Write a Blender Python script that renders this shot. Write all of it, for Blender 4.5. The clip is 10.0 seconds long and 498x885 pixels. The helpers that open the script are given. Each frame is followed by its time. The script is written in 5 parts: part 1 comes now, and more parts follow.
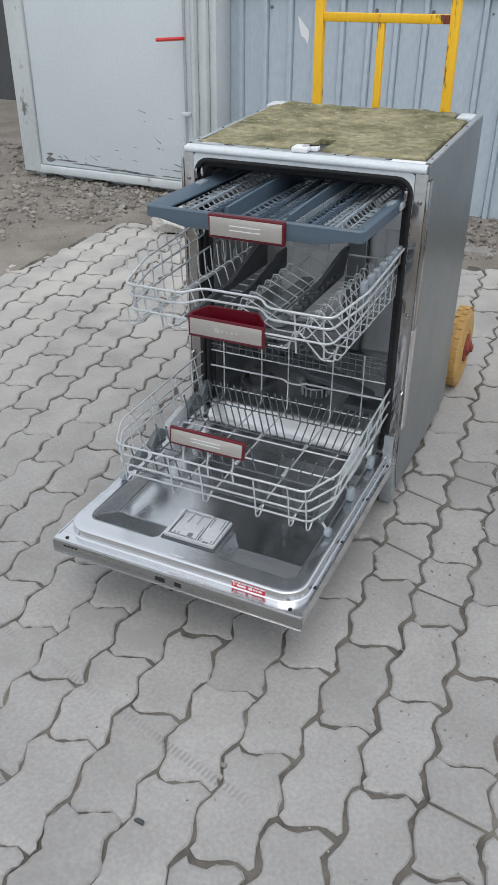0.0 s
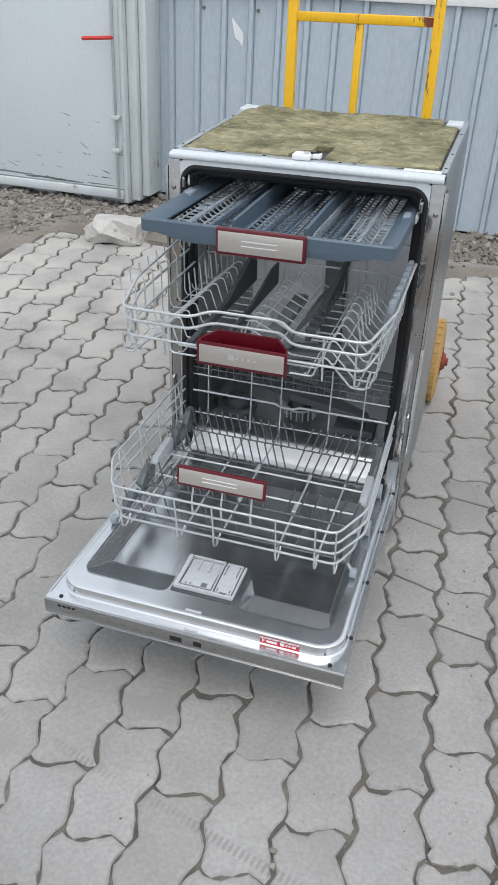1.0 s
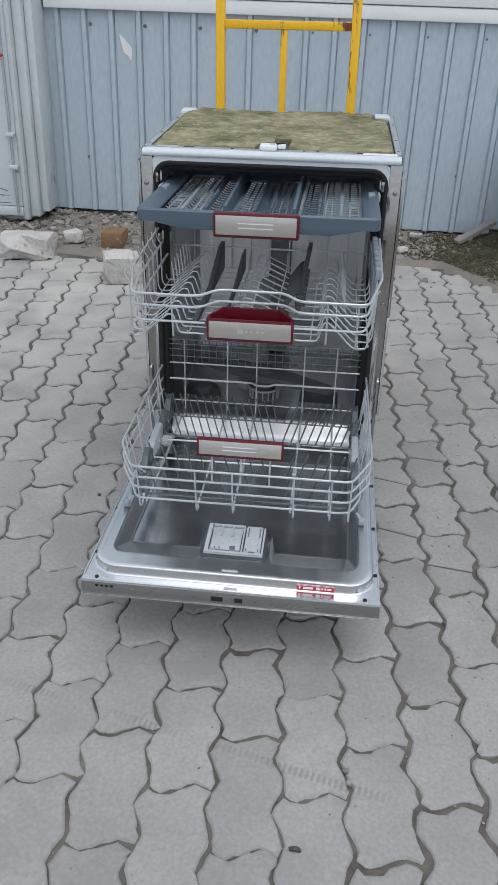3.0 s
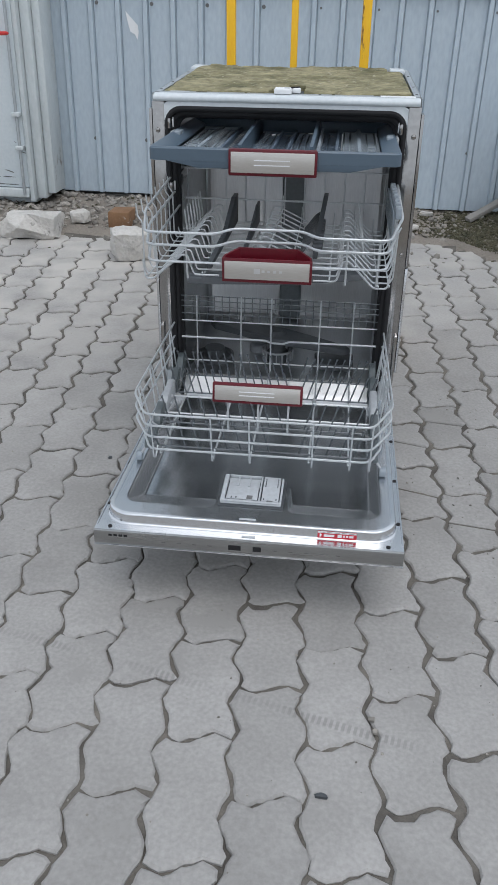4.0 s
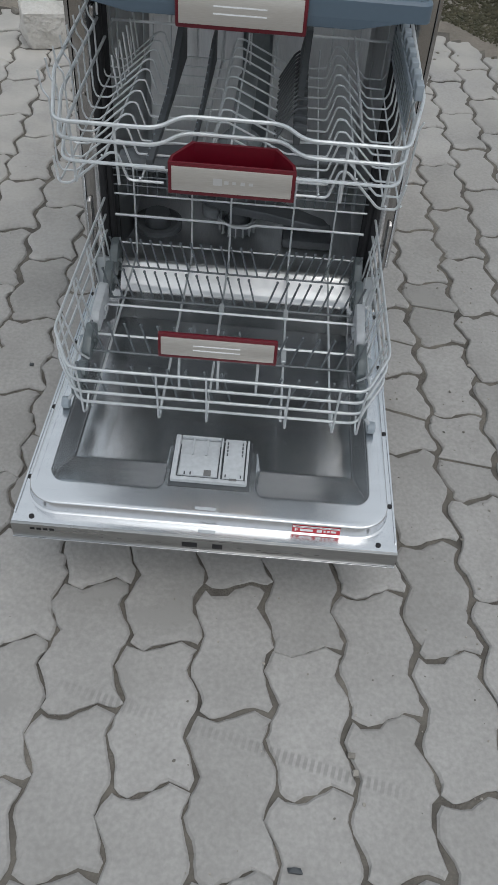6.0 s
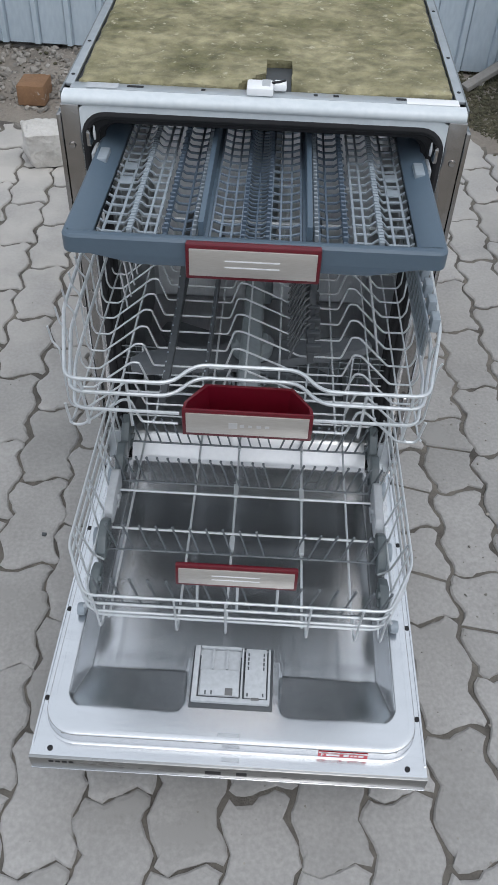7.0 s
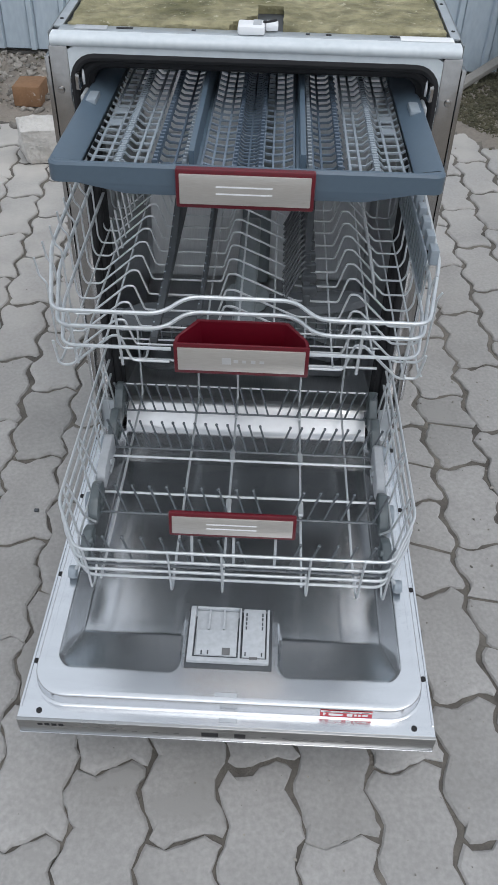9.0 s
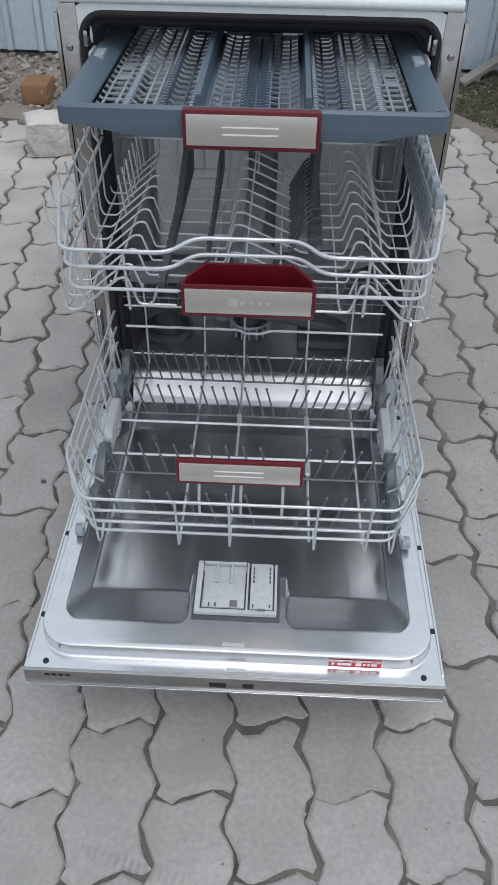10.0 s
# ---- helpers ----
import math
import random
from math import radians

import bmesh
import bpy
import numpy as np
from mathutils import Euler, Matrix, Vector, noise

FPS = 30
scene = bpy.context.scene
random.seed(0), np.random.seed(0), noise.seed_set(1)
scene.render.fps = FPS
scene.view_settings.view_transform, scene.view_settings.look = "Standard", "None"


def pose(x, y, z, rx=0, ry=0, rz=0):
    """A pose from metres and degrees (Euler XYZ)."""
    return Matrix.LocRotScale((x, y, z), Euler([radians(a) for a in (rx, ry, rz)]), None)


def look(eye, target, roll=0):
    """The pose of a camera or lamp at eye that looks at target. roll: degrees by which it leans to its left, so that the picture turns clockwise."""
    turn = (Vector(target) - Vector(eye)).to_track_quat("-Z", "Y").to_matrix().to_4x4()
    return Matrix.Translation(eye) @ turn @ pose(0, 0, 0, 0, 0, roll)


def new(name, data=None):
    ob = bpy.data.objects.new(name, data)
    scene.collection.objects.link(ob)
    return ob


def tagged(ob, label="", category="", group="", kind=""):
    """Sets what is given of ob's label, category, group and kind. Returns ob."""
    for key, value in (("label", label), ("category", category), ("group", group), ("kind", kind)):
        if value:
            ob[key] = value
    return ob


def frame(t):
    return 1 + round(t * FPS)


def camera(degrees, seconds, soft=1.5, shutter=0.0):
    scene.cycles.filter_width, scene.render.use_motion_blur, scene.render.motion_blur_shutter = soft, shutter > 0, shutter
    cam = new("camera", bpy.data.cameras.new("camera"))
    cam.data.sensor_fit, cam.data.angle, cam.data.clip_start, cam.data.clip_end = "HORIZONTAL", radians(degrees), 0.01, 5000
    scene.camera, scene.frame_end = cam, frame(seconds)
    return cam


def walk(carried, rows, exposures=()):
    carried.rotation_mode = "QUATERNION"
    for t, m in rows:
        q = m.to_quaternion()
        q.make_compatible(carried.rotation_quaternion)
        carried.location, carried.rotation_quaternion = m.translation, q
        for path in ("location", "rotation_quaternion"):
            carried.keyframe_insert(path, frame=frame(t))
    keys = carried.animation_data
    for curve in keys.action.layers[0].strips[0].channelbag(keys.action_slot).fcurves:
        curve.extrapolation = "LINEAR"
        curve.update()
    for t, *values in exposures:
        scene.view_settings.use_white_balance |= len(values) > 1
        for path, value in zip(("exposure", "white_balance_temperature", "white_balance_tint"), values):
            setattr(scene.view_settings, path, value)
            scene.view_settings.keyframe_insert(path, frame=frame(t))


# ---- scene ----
cam = camera(35.1, 10.0)
PATH = [
    (0, (0.692, -1.727, 1.26), (-0.042, -0.179, 0.227), -0.1),
    (0.5, (0.519, -1.701, 1.263), (-0.158, -0.126, 0.231), 0.1),
    (1, (0.407, -1.655, 1.227), (-0.09, -0.007, 0.209), 2.1),
    (1.5, (0.272, -1.753, 1.206), (-0.019, -0.056, 0.187), 2.4),
    (2, (0.194, -1.822, 1.204), (0.009, -0.091, 0.218), 0.8),
    (2.5, (0.171, -1.844, 1.195), (-0.005, -0.11, 0.214), 1.2),
    (2.7, (0.166, -1.851, 1.2), (-0.01, -0.114, 0.223), 1.4),
    (4, (0.136, -1.876, 1.053), (-0.055, -0.128, 0.099), 0.8),
    (4.5, (0.133, -1.868, 1.025), (-0.009, -0.118, 0.067), 1.4),
    (5, (0.133, -1.752, 1.057), (-0.098, -0.15, -0.117), -1.6),
    (5.5, (0.132, -1.552, 1.116), (-0.054, -0.108, -0.255), 1.7),
    (5.7, (0.105, -1.487, 1.113), (0.074, -0.095, -0.323), 6.1),
    (6.8, (0.021, -1.177, 1.324), (0.003, 0.242, -0.085), 2.5),
    (7, (0.021, -1.158, 1.339), (-0.006, 0.274, -0.057), 2.4),
    (7.5, (0.028, -1.157, 1.348), (-0.019, 0.31, -0.009), 1.5),
    (8, (0.036, -1.163, 1.344), (-0.003, 0.32, 0.002), 1.0),
    (8.5, (0.029, -1.176, 1.315), (-0.017, 0.321, -0.01), 0.9),
    (9, (0.035, -1.213, 1.223), (0.001, 0.271, -0.117), 1.6),
    (9.5, (0.033, -1.258, 1.185), (-0.001, 0.247, -0.133), 1.8),
    (10, (0.037, -1.281, 1.147), (-0.013, 0.236, -0.156), 1.0),
]
walk(cam, [(t, look(eye, target, roll)) for t, eye, target, roll in PATH],
     exposures=[(0, 0.28, 6330, 10), (0.5, 0.44, 6330, 10), (1.0, 0.44, 6330, 10), (1.5, 0.20, 6300, 10), (2.0, 0.12, 6200, 10), (4.0, 0.15, 6150, 10), (4.5, 0.04, 6150, 10), (5.5, 0.0, 6350, 8), (5.8, -0.05, 6350, 8), (6.8, 0.10, 6150, 10), (7.0, 0.18, 6150, 10), (8.0, 0.15, 6150, 10), (8.5, 0.22, 6150, 10), (9.5, 0.12, 6200, 10), (10, 0.15, 6200, 10)])

# ---- world and light ----
world = bpy.data.worlds.new("overcast_sky")
scene.world = world
world.use_nodes = True
wn = world.node_tree
sky = wn.nodes.new("ShaderNodeTexSky")
sky.sky_type = "NISHITA"
sky.sun_disc = False
sky.sun_elevation = radians(66)
sky.sun_rotation = radians(150)
sky.air_density, sky.dust_density, sky.ozone_density = 1.0, 9.0, 1.0
grey_sky = wn.nodes.new("ShaderNodeHueSaturation")
grey_sky.inputs["Saturation"].default_value = 0.55
wn.links.new(sky.outputs["Color"], grey_sky.inputs["Color"])
cloud = wn.nodes.new("ShaderNodeMix")  # an even layer of cloud before most of the sky
cloud.data_type = "RGBA"
cloud.inputs[0].default_value = 0.72
cloud.inputs[7].default_value = (7.3, 7.75, 8.2, 1)
wn.links.new(grey_sky.outputs["Color"], cloud.inputs[6])
wn.links.new(cloud.outputs[2], wn.nodes["Background"].inputs["Color"])
wn.nodes["Background"].inputs["Strength"].default_value = 0.12
sun_data = bpy.data.lights.new("sun", "SUN")
sun_data.energy, sun_data.angle, sun_data.color = 0.5, radians(50), (1.0, 0.98, 0.95)
sun = new("sun", sun_data)
sun.matrix_world = look((0.9, -1.55, 4.0), (0, 0, 0))
scene.view_settings.exposure = 0.0


# ---- materials ----
def material(name, color, rough=0.5, metal=0.0, second=None, scale=8.0, amount=0.5, fine=80.0, bump=0.1,
             bump_scale=None, stretch=(1, 1, 1), random_tint=0.0, island=False, spots=None, spot_scale=3.0, spot_cover=0.62,
             rough_var=0.1, coat=0.0, bump_distance=0.002, grain_mix=0.22, track=None):
    """Base colour broken at two scales, roughness variation, fine relief, and optional stains with a shape of their own."""
    m = bpy.data.materials.new(name)
    m.use_nodes = True
    nt = m.node_tree
    bsdf = nt.nodes["Principled BSDF"]
    N, L = nt.nodes.new, nt.links.new
    co = N("ShaderNodeTexCoord")
    mp = N("ShaderNodeMapping")
    mp.inputs["Scale"].default_value = stretch
    L(co.outputs["Object"], mp.inputs["Vector"])
    if random_tint and not island:
        info = N("ShaderNodeObjectInfo")
        shift = N("ShaderNodeVectorMath")
        shift.operation = "SCALE"
        L(info.outputs["Random"], shift.inputs["Scale"])
        shift.inputs[0].default_value = (17.0, 31.0, 11.0)
        L(shift.outputs[0], mp.inputs["Location"])
    big = N("ShaderNodeTexNoise")
    big.inputs["Scale"].default_value, big.inputs["Detail"].default_value = scale, 6.0
    L(mp.outputs[0], big.inputs["Vector"])
    small = N("ShaderNodeTexNoise")
    small.inputs["Scale"].default_value, small.inputs["Detail"].default_value = fine, 4.0
    L(mp.outputs[0], small.inputs["Vector"])
    second = second or tuple(c * 0.75 for c in color)
    ramp = N("ShaderNodeMapRange")
    ramp.inputs["From Min"].default_value, ramp.inputs["From Max"].default_value = 0.5 - 0.25, 0.5 + 0.25
    L(big.outputs["Fac"], ramp.inputs["Value"])
    mix = N("ShaderNodeMix")
    mix.data_type = "RGBA"
    mix.inputs[6].default_value, mix.inputs[7].default_value = (*color, 1), (*second, 1)
    fac = N("ShaderNodeMath")
    fac.operation = "MULTIPLY"
    fac.inputs[1].default_value = amount
    L(ramp.outputs[0], fac.inputs[0])
    L(fac.outputs[0], mix.inputs[0])
    grain = N("ShaderNodeMix")
    grain.data_type, grain.blend_type = "RGBA", "OVERLAY"
    grain.inputs[0].default_value = grain_mix
    L(mix.outputs[2], grain.inputs[6])
    tone = N("ShaderNodeMapRange")
    tone.inputs["From Min"].default_value, tone.inputs["From Max"].default_value = 0.3, 0.7
    tone.inputs["To Min"].default_value, tone.inputs["To Max"].default_value = 0.32, 0.68
    L(small.outputs["Fac"], tone.inputs["Value"])
    L(tone.outputs[0], grain.inputs[7])
    last = grain.outputs[2]
    if random_tint:
        src = N("ShaderNodeNewGeometry").outputs["Random Per Island"] if island else info.outputs["Random"]
        rng = N("ShaderNodeMapRange")
        rng.inputs["To Min"].default_value, rng.inputs["To Max"].default_value = 1 - random_tint, 1 + random_tint
        L(src, rng.inputs["Value"])
        tint = N("ShaderNodeHueSaturation")
        L(rng.outputs[0], tint.inputs["Value"])
        L(last, tint.inputs["Color"])
        last = tint.outputs["Color"]
    if spots:
        sn = N("ShaderNodeTexNoise")
        sn.inputs["Scale"].default_value, sn.inputs["Detail"].default_value = spot_scale, 9.0
        sn.inputs["Roughness"].default_value = 0.65
        L(mp.outputs[0], sn.inputs["Vector"])
        edge = N("ShaderNodeMapRange")
        edge.inputs["From Min"].default_value, edge.inputs["From Max"].default_value = spot_cover, spot_cover + 0.06
        L(sn.outputs["Fac"], edge.inputs["Value"])
        sm = N("ShaderNodeMix")
        sm.data_type = "RGBA"
        sm.inputs[7].default_value = (*spots, 1)
        L(edge.outputs[0], sm.inputs[0])
        L(last, sm.inputs[6])
        last = sm.outputs[2]
    if track:
        # a faint tyre mark across the yard: a broken band along a line on the ground
        (tx, ty), (dx, dy), width, tread = track
        geo = N("ShaderNodeNewGeometry")
        across, along = N("ShaderNodeVectorMath"), N("ShaderNodeVectorMath")
        for node, v in ((across, (-dy, dx, 0)), (along, (dx, dy, 0))):
            node.operation = "DOT_PRODUCT"
            node.inputs[1].default_value = v
            L(geo.outputs["Position"], node.inputs[0])
        off = N("ShaderNodeMath")
        off.operation, off.inputs[1].default_value = "SUBTRACT", -dy * tx + dx * ty
        L(across.outputs["Value"], off.inputs[0])
        mag = N("ShaderNodeMath")
        mag.operation = "ABSOLUTE"
        L(off.outputs[0], mag.inputs[0])
        band = N("ShaderNodeMapRange")
        band.inputs["From Min"].default_value, band.inputs["From Max"].default_value = width, width * 0.6
        L(mag.outputs[0], band.inputs["Value"])
        rep = N("ShaderNodeMath")
        rep.operation, rep.inputs[1].default_value = "MULTIPLY", 6.2832 / tread
        L(along.outputs["Value"], rep.inputs[0])
        wav = N("ShaderNodeMath")
        wav.operation = "SINE"
        L(rep.outputs[0], wav.inputs[0])
        bars = N("ShaderNodeMapRange")
        bars.inputs["From Min"].default_value, bars.inputs["From Max"].default_value = -0.5, 0.3
        L(wav.outputs[0], bars.inputs["Value"])
        patch = N("ShaderNodeTexNoise")
        patch.inputs["Scale"].default_value = 5.0
        L(geo.outputs["Position"], patch.inputs["Vector"])
        pr = N("ShaderNodeMapRange")
        pr.inputs["From Min"].default_value, pr.inputs["From Max"].default_value = 0.42, 0.56
        pr.inputs["To Max"].default_value = 0.45
        L(patch.outputs["Fac"], pr.inputs["Value"])
        m1, m2 = N("ShaderNodeMath"), N("ShaderNodeMath")
        m1.operation = m2.operation = "MULTIPLY"
        L(band.outputs[0], m1.inputs[0])
        L(bars.outputs[0], m1.inputs[1])
        L(m1.outputs[0], m2.inputs[0])
        L(pr.outputs[0], m2.inputs[1])
        tm = N("ShaderNodeMix")
        tm.data_type = "RGBA"
        tm.inputs[7].default_value = (0.16, 0.155, 0.15, 1)
        L(m2.outputs[0], tm.inputs[0])
        L(last, tm.inputs[6])
        last = tm.outputs[2]
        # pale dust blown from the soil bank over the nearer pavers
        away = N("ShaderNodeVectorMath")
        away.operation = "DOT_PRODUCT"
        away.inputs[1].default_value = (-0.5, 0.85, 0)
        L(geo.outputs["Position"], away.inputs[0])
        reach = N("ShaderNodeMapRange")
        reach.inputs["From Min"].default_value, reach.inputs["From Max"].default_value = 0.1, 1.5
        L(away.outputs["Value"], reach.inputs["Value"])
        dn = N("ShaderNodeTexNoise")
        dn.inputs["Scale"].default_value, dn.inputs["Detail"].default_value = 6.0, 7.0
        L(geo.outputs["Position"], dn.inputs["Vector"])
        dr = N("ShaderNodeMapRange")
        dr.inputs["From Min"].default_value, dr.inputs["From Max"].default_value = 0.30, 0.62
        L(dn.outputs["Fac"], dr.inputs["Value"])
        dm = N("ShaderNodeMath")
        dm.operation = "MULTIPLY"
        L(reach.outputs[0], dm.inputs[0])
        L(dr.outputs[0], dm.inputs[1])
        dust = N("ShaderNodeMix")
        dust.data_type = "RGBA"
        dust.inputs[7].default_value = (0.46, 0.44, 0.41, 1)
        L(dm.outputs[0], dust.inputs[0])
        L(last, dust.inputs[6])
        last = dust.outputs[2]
    L(last, bsdf.inputs["Base Color"])
    rv = N("ShaderNodeMapRange")
    rv.inputs["To Min"].default_value, rv.inputs["To Max"].default_value = max(0.03, rough - rough_var), min(1, rough + rough_var)
    L(big.outputs["Fac"], rv.inputs["Value"])
    L(rv.outputs[0], bsdf.inputs["Roughness"])
    bsdf.inputs["Metallic"].default_value = metal
    bsdf.inputs["Coat Weight"].default_value = coat
    if bump:
        bn = N("ShaderNodeTexNoise")
        bn.inputs["Scale"].default_value, bn.inputs["Detail"].default_value = bump_scale or fine, 5.0
        L(mp.outputs[0], bn.inputs["Vector"])
        bp = N("ShaderNodeBump")
        bp.inputs["Strength"].default_value, bp.inputs["Distance"].default_value = bump, bump_distance
        L(bn.outputs["Fac"], bp.inputs["Height"])
        L(bp.outputs[0], bsdf.inputs["Normal"])
    return m


TRX, TRY, TDX, TDY = -0.061, -0.863, 0.977, -0.214
M_STEEL = material("brushed_stainless", (0.735, 0.745, 0.76), 0.21, 1.0, (0.655, 0.665, 0.68), 6, 0.6, 60, 0.04, 220, (1, 9, 9), rough_var=0.04, grain_mix=0.10)
M_TUB = material("tub_stainless", (0.59, 0.60, 0.61), 0.36, 1.0, (0.50, 0.51, 0.52), 5, 0.6, 50, 0.06, 160, (10, 1, 1), rough_var=0.1)
M_BRIGHT = material("polished_steel", (0.42, 0.41, 0.40), 0.15, 1.0, (0.30, 0.29, 0.28), 7, 0.8, 70, 0.03, 150)
M_GALV = material("galvanised_sheet", (0.50, 0.53, 0.55), 0.45, 0.8, (0.42, 0.45, 0.47), 9, 0.7, 45, 0.04, 60)
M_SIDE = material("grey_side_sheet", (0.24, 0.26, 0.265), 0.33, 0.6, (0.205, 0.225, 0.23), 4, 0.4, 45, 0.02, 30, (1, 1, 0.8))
M_STRIP = material("pale_strip_plastic", (0.60, 0.64, 0.66), 0.42, 0.0, (0.54, 0.58, 0.60), 10, 0.5, 90, 0.03)
M_WIRE = material("coated_wire", (0.56, 0.585, 0.60), 0.34, 0.4, (0.44, 0.47, 0.49), 20, 0.5, 120, 0.02)
M_TINE = material("grey_coated_tine", (0.125, 0.140, 0.152), 0.34, 0.25, (0.085, 0.097, 0.108), 20, 0.5, 120, 0.02)
M_TRAY = material("blue_grey_plastic", (0.084, 0.120, 0.158), 0.42, 0.0, (0.072, 0.106, 0.142), 7, 0.4, 150, 0.02, 300, bump_distance=0.0004, grain_mix=0.06)
M_GRID = material("light_grey_plastic", (0.27, 0.31, 0.345), 0.45, 0.0, (0.22, 0.255, 0.285), 9, 0.6, 150, 0.04)
M_GRIDDARK = material("slate_grey_plastic", (0.100, 0.136, 0.180), 0.42, 0.0, (0.076, 0.106, 0.146), 9, 0.6, 150, 0.04)
M_GRIDMID = material("mid_grey_plastic", (0.185, 0.232, 0.285), 0.45, 0.0, (0.14, 0.18, 0.225), 9, 0.6, 150, 0.04)
M_ARM = material("charcoal_plastic", (0.115, 0.125, 0.135), 0.42, 0.0, (0.09, 0.098, 0.106), 9, 0.6, 120, 0.05)
M_FASCIA = material("brushed_fascia_steel", (0.40, 0.40, 0.395), 0.30, 1.0, (0.33, 0.33, 0.325), 9, 0.6, 90, 0.04, 200, (1, 1, 14))
M_CLIP = material("grey_green_plastic", (0.115, 0.135, 0.142), 0.40, 0.0, (0.085, 0.102, 0.108), 14, 0.7, 120, 0.05)
M_PIPE = material("dull_pipe_plastic", (0.20, 0.225, 0.235), 0.40, 0.0, (0.15, 0.172, 0.182), 9, 0.7, 120, 0.04)
M_EMBOSS = material("pale_embossed_metal", (0.74, 0.745, 0.75), 0.34, 0.85, (0.66, 0.665, 0.67), 9, 0.5, 90, 0.02)
M_DARK = material("dark_grey_plastic", (0.060, 0.066, 0.072), 0.45, 0.0, (0.04, 0.045, 0.05), 9, 0.6, 120, 0.05)
M_RED = material("dark_red_plastic", (0.100, 0.002, 0.010), 0.36, 0.0, (0.11, 0.002, 0.007), 6, 0.6, 150, 0.02, rough_var=0.06)
M_PLATE = material("brushed_aluminium", (0.60, 0.575, 0.54), 0.40, 0.85, (0.56, 0.54, 0.51), 6, 0.6, 90, 0.08, 200, (1, 1, 16), bump_distance=0.0005)
M_WHITE = material("white_plastic", (0.80, 0.81, 0.82), 0.38, 0.0, (0.72, 0.73, 0.74), 10, 0.5, 90, 0.03)
M_DISP = material("pale_grey_plastic", (0.44, 0.46, 0.48), 0.42, 0.0, (0.38, 0.40, 0.42), 10, 0.5, 120, 0.03)
M_BLACK = material("black_rubber", (0.012, 0.012, 0.014), 0.75, 0.0, (0.009, 0.009, 0.010), 12, 0.6, 90, 0.05)
M_GLASS = material("dark_display", (0.010, 0.010, 0.012), 0.38, 0.0, (0.008, 0.008, 0.010), 12, 0.3, 60, 0.0)
M_WOOL = material("mineral_wool", (0.345, 0.312, 0.190), 0.95, 0.0, (0.075, 0.074, 0.030), 12, 1.0, 50, 1.0, 75, (0.85, 1.0, 1), spots=(0.42, 0.39, 0.28), spot_scale=75, spot_cover=0.60, bump_distance=0.008, grain_mix=0.95)
M_PRINT = material("grey_print", (0.16, 0.16, 0.16), 0.5, 0.0)
M_LABELRED = material("red_label", (0.48, 0.015, 0.035), 0.4, 0.0, (0.5, 0.02, 0.03), 8, 0.5, 60, 0.0)
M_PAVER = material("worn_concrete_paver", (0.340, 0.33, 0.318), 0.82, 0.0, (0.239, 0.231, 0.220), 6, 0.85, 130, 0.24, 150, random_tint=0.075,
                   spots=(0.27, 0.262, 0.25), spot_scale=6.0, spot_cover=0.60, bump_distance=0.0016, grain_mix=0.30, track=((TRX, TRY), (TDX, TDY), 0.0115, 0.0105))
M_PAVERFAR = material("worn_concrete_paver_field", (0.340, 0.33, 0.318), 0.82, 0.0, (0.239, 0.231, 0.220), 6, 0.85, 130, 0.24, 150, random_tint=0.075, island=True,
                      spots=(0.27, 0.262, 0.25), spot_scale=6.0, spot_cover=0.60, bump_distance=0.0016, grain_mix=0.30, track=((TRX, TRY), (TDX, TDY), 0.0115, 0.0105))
M_JOINT = material("joint_sand", (0.185, 0.168, 0.145), 0.95, 0.0, (0.060, 0.055, 0.049), 16, 1.0, 260, 0.8, 200, bump_distance=0.004)
M_DIRT = material("dusty_soil", (0.28, 0.25, 0.215), 0.95, 0.0, (0.16, 0.142, 0.12), 4, 1.0, 90, 0.9, 60, spots=(0.17, 0.155, 0.125), spot_scale=7.0, spot_cover=0.62, bump_distance=0.012)
M_GRAVEL = material("crushed_gravel", (0.31, 0.29, 0.26), 0.9, 0.0, (0.19, 0.175, 0.155), 30, 1.0, 200, 0.6, 150, random_tint=0.4, island=True)
M_ROCK = material("pale_concrete_lump", (0.62, 0.60, 0.57), 0.9, 0.0, (0.42, 0.40, 0.37), 9, 0.9, 90, 1.0, 60, spots=(0.25, 0.24, 0.22), spot_scale=14, spot_cover=0.62, bump_distance=0.01)
M_BRICK = material("brown_brick", (0.26, 0.145, 0.075), 0.9, 0.0, (0.18, 0.10, 0.055), 14, 0.9, 120, 0.7, 90, spots=(0.40, 0.36, 0.31), spot_scale=18, spot_cover=0.60, bump_distance=0.004)
M_WALL = material("blue_grey_painted_sheet", (0.47, 0.545, 0.61), 0.38, 0.1, (0.42, 0.49, 0.55), 2.2, 0.7, 70, 0.12, 3, (1, 1, 0.35), spots=(0.41, 0.47, 0.525), spot_scale=4.5, spot_cover=0.64, bump_distance=0.004)
M_CONT = material("pale_painted_steel_door", (0.66, 0.72, 0.75), 0.45, 0.0, (0.60, 0.66, 0.69), 2.5, 0.8, 70, 0.10, 4, spots=(0.30, 0.31, 0.30), spot_scale=7, spot_cover=0.70, bump_distance=0.003)
M_FRAME = material("weathered_white_frame", (0.63, 0.68, 0.695), 0.5, 0.0, (0.47, 0.50, 0.505), 5, 0.8, 80, 0.2, 30, (1, 1, 0.5), spots=(0.20, 0.18, 0.15), spot_scale=9, spot_cover=0.63)
M_TRIM = material("white_trim", (0.84, 0.85, 0.85), 0.45, 0.0, (0.76, 0.77, 0.77), 5, 0.7, 60, 0.1, 20)
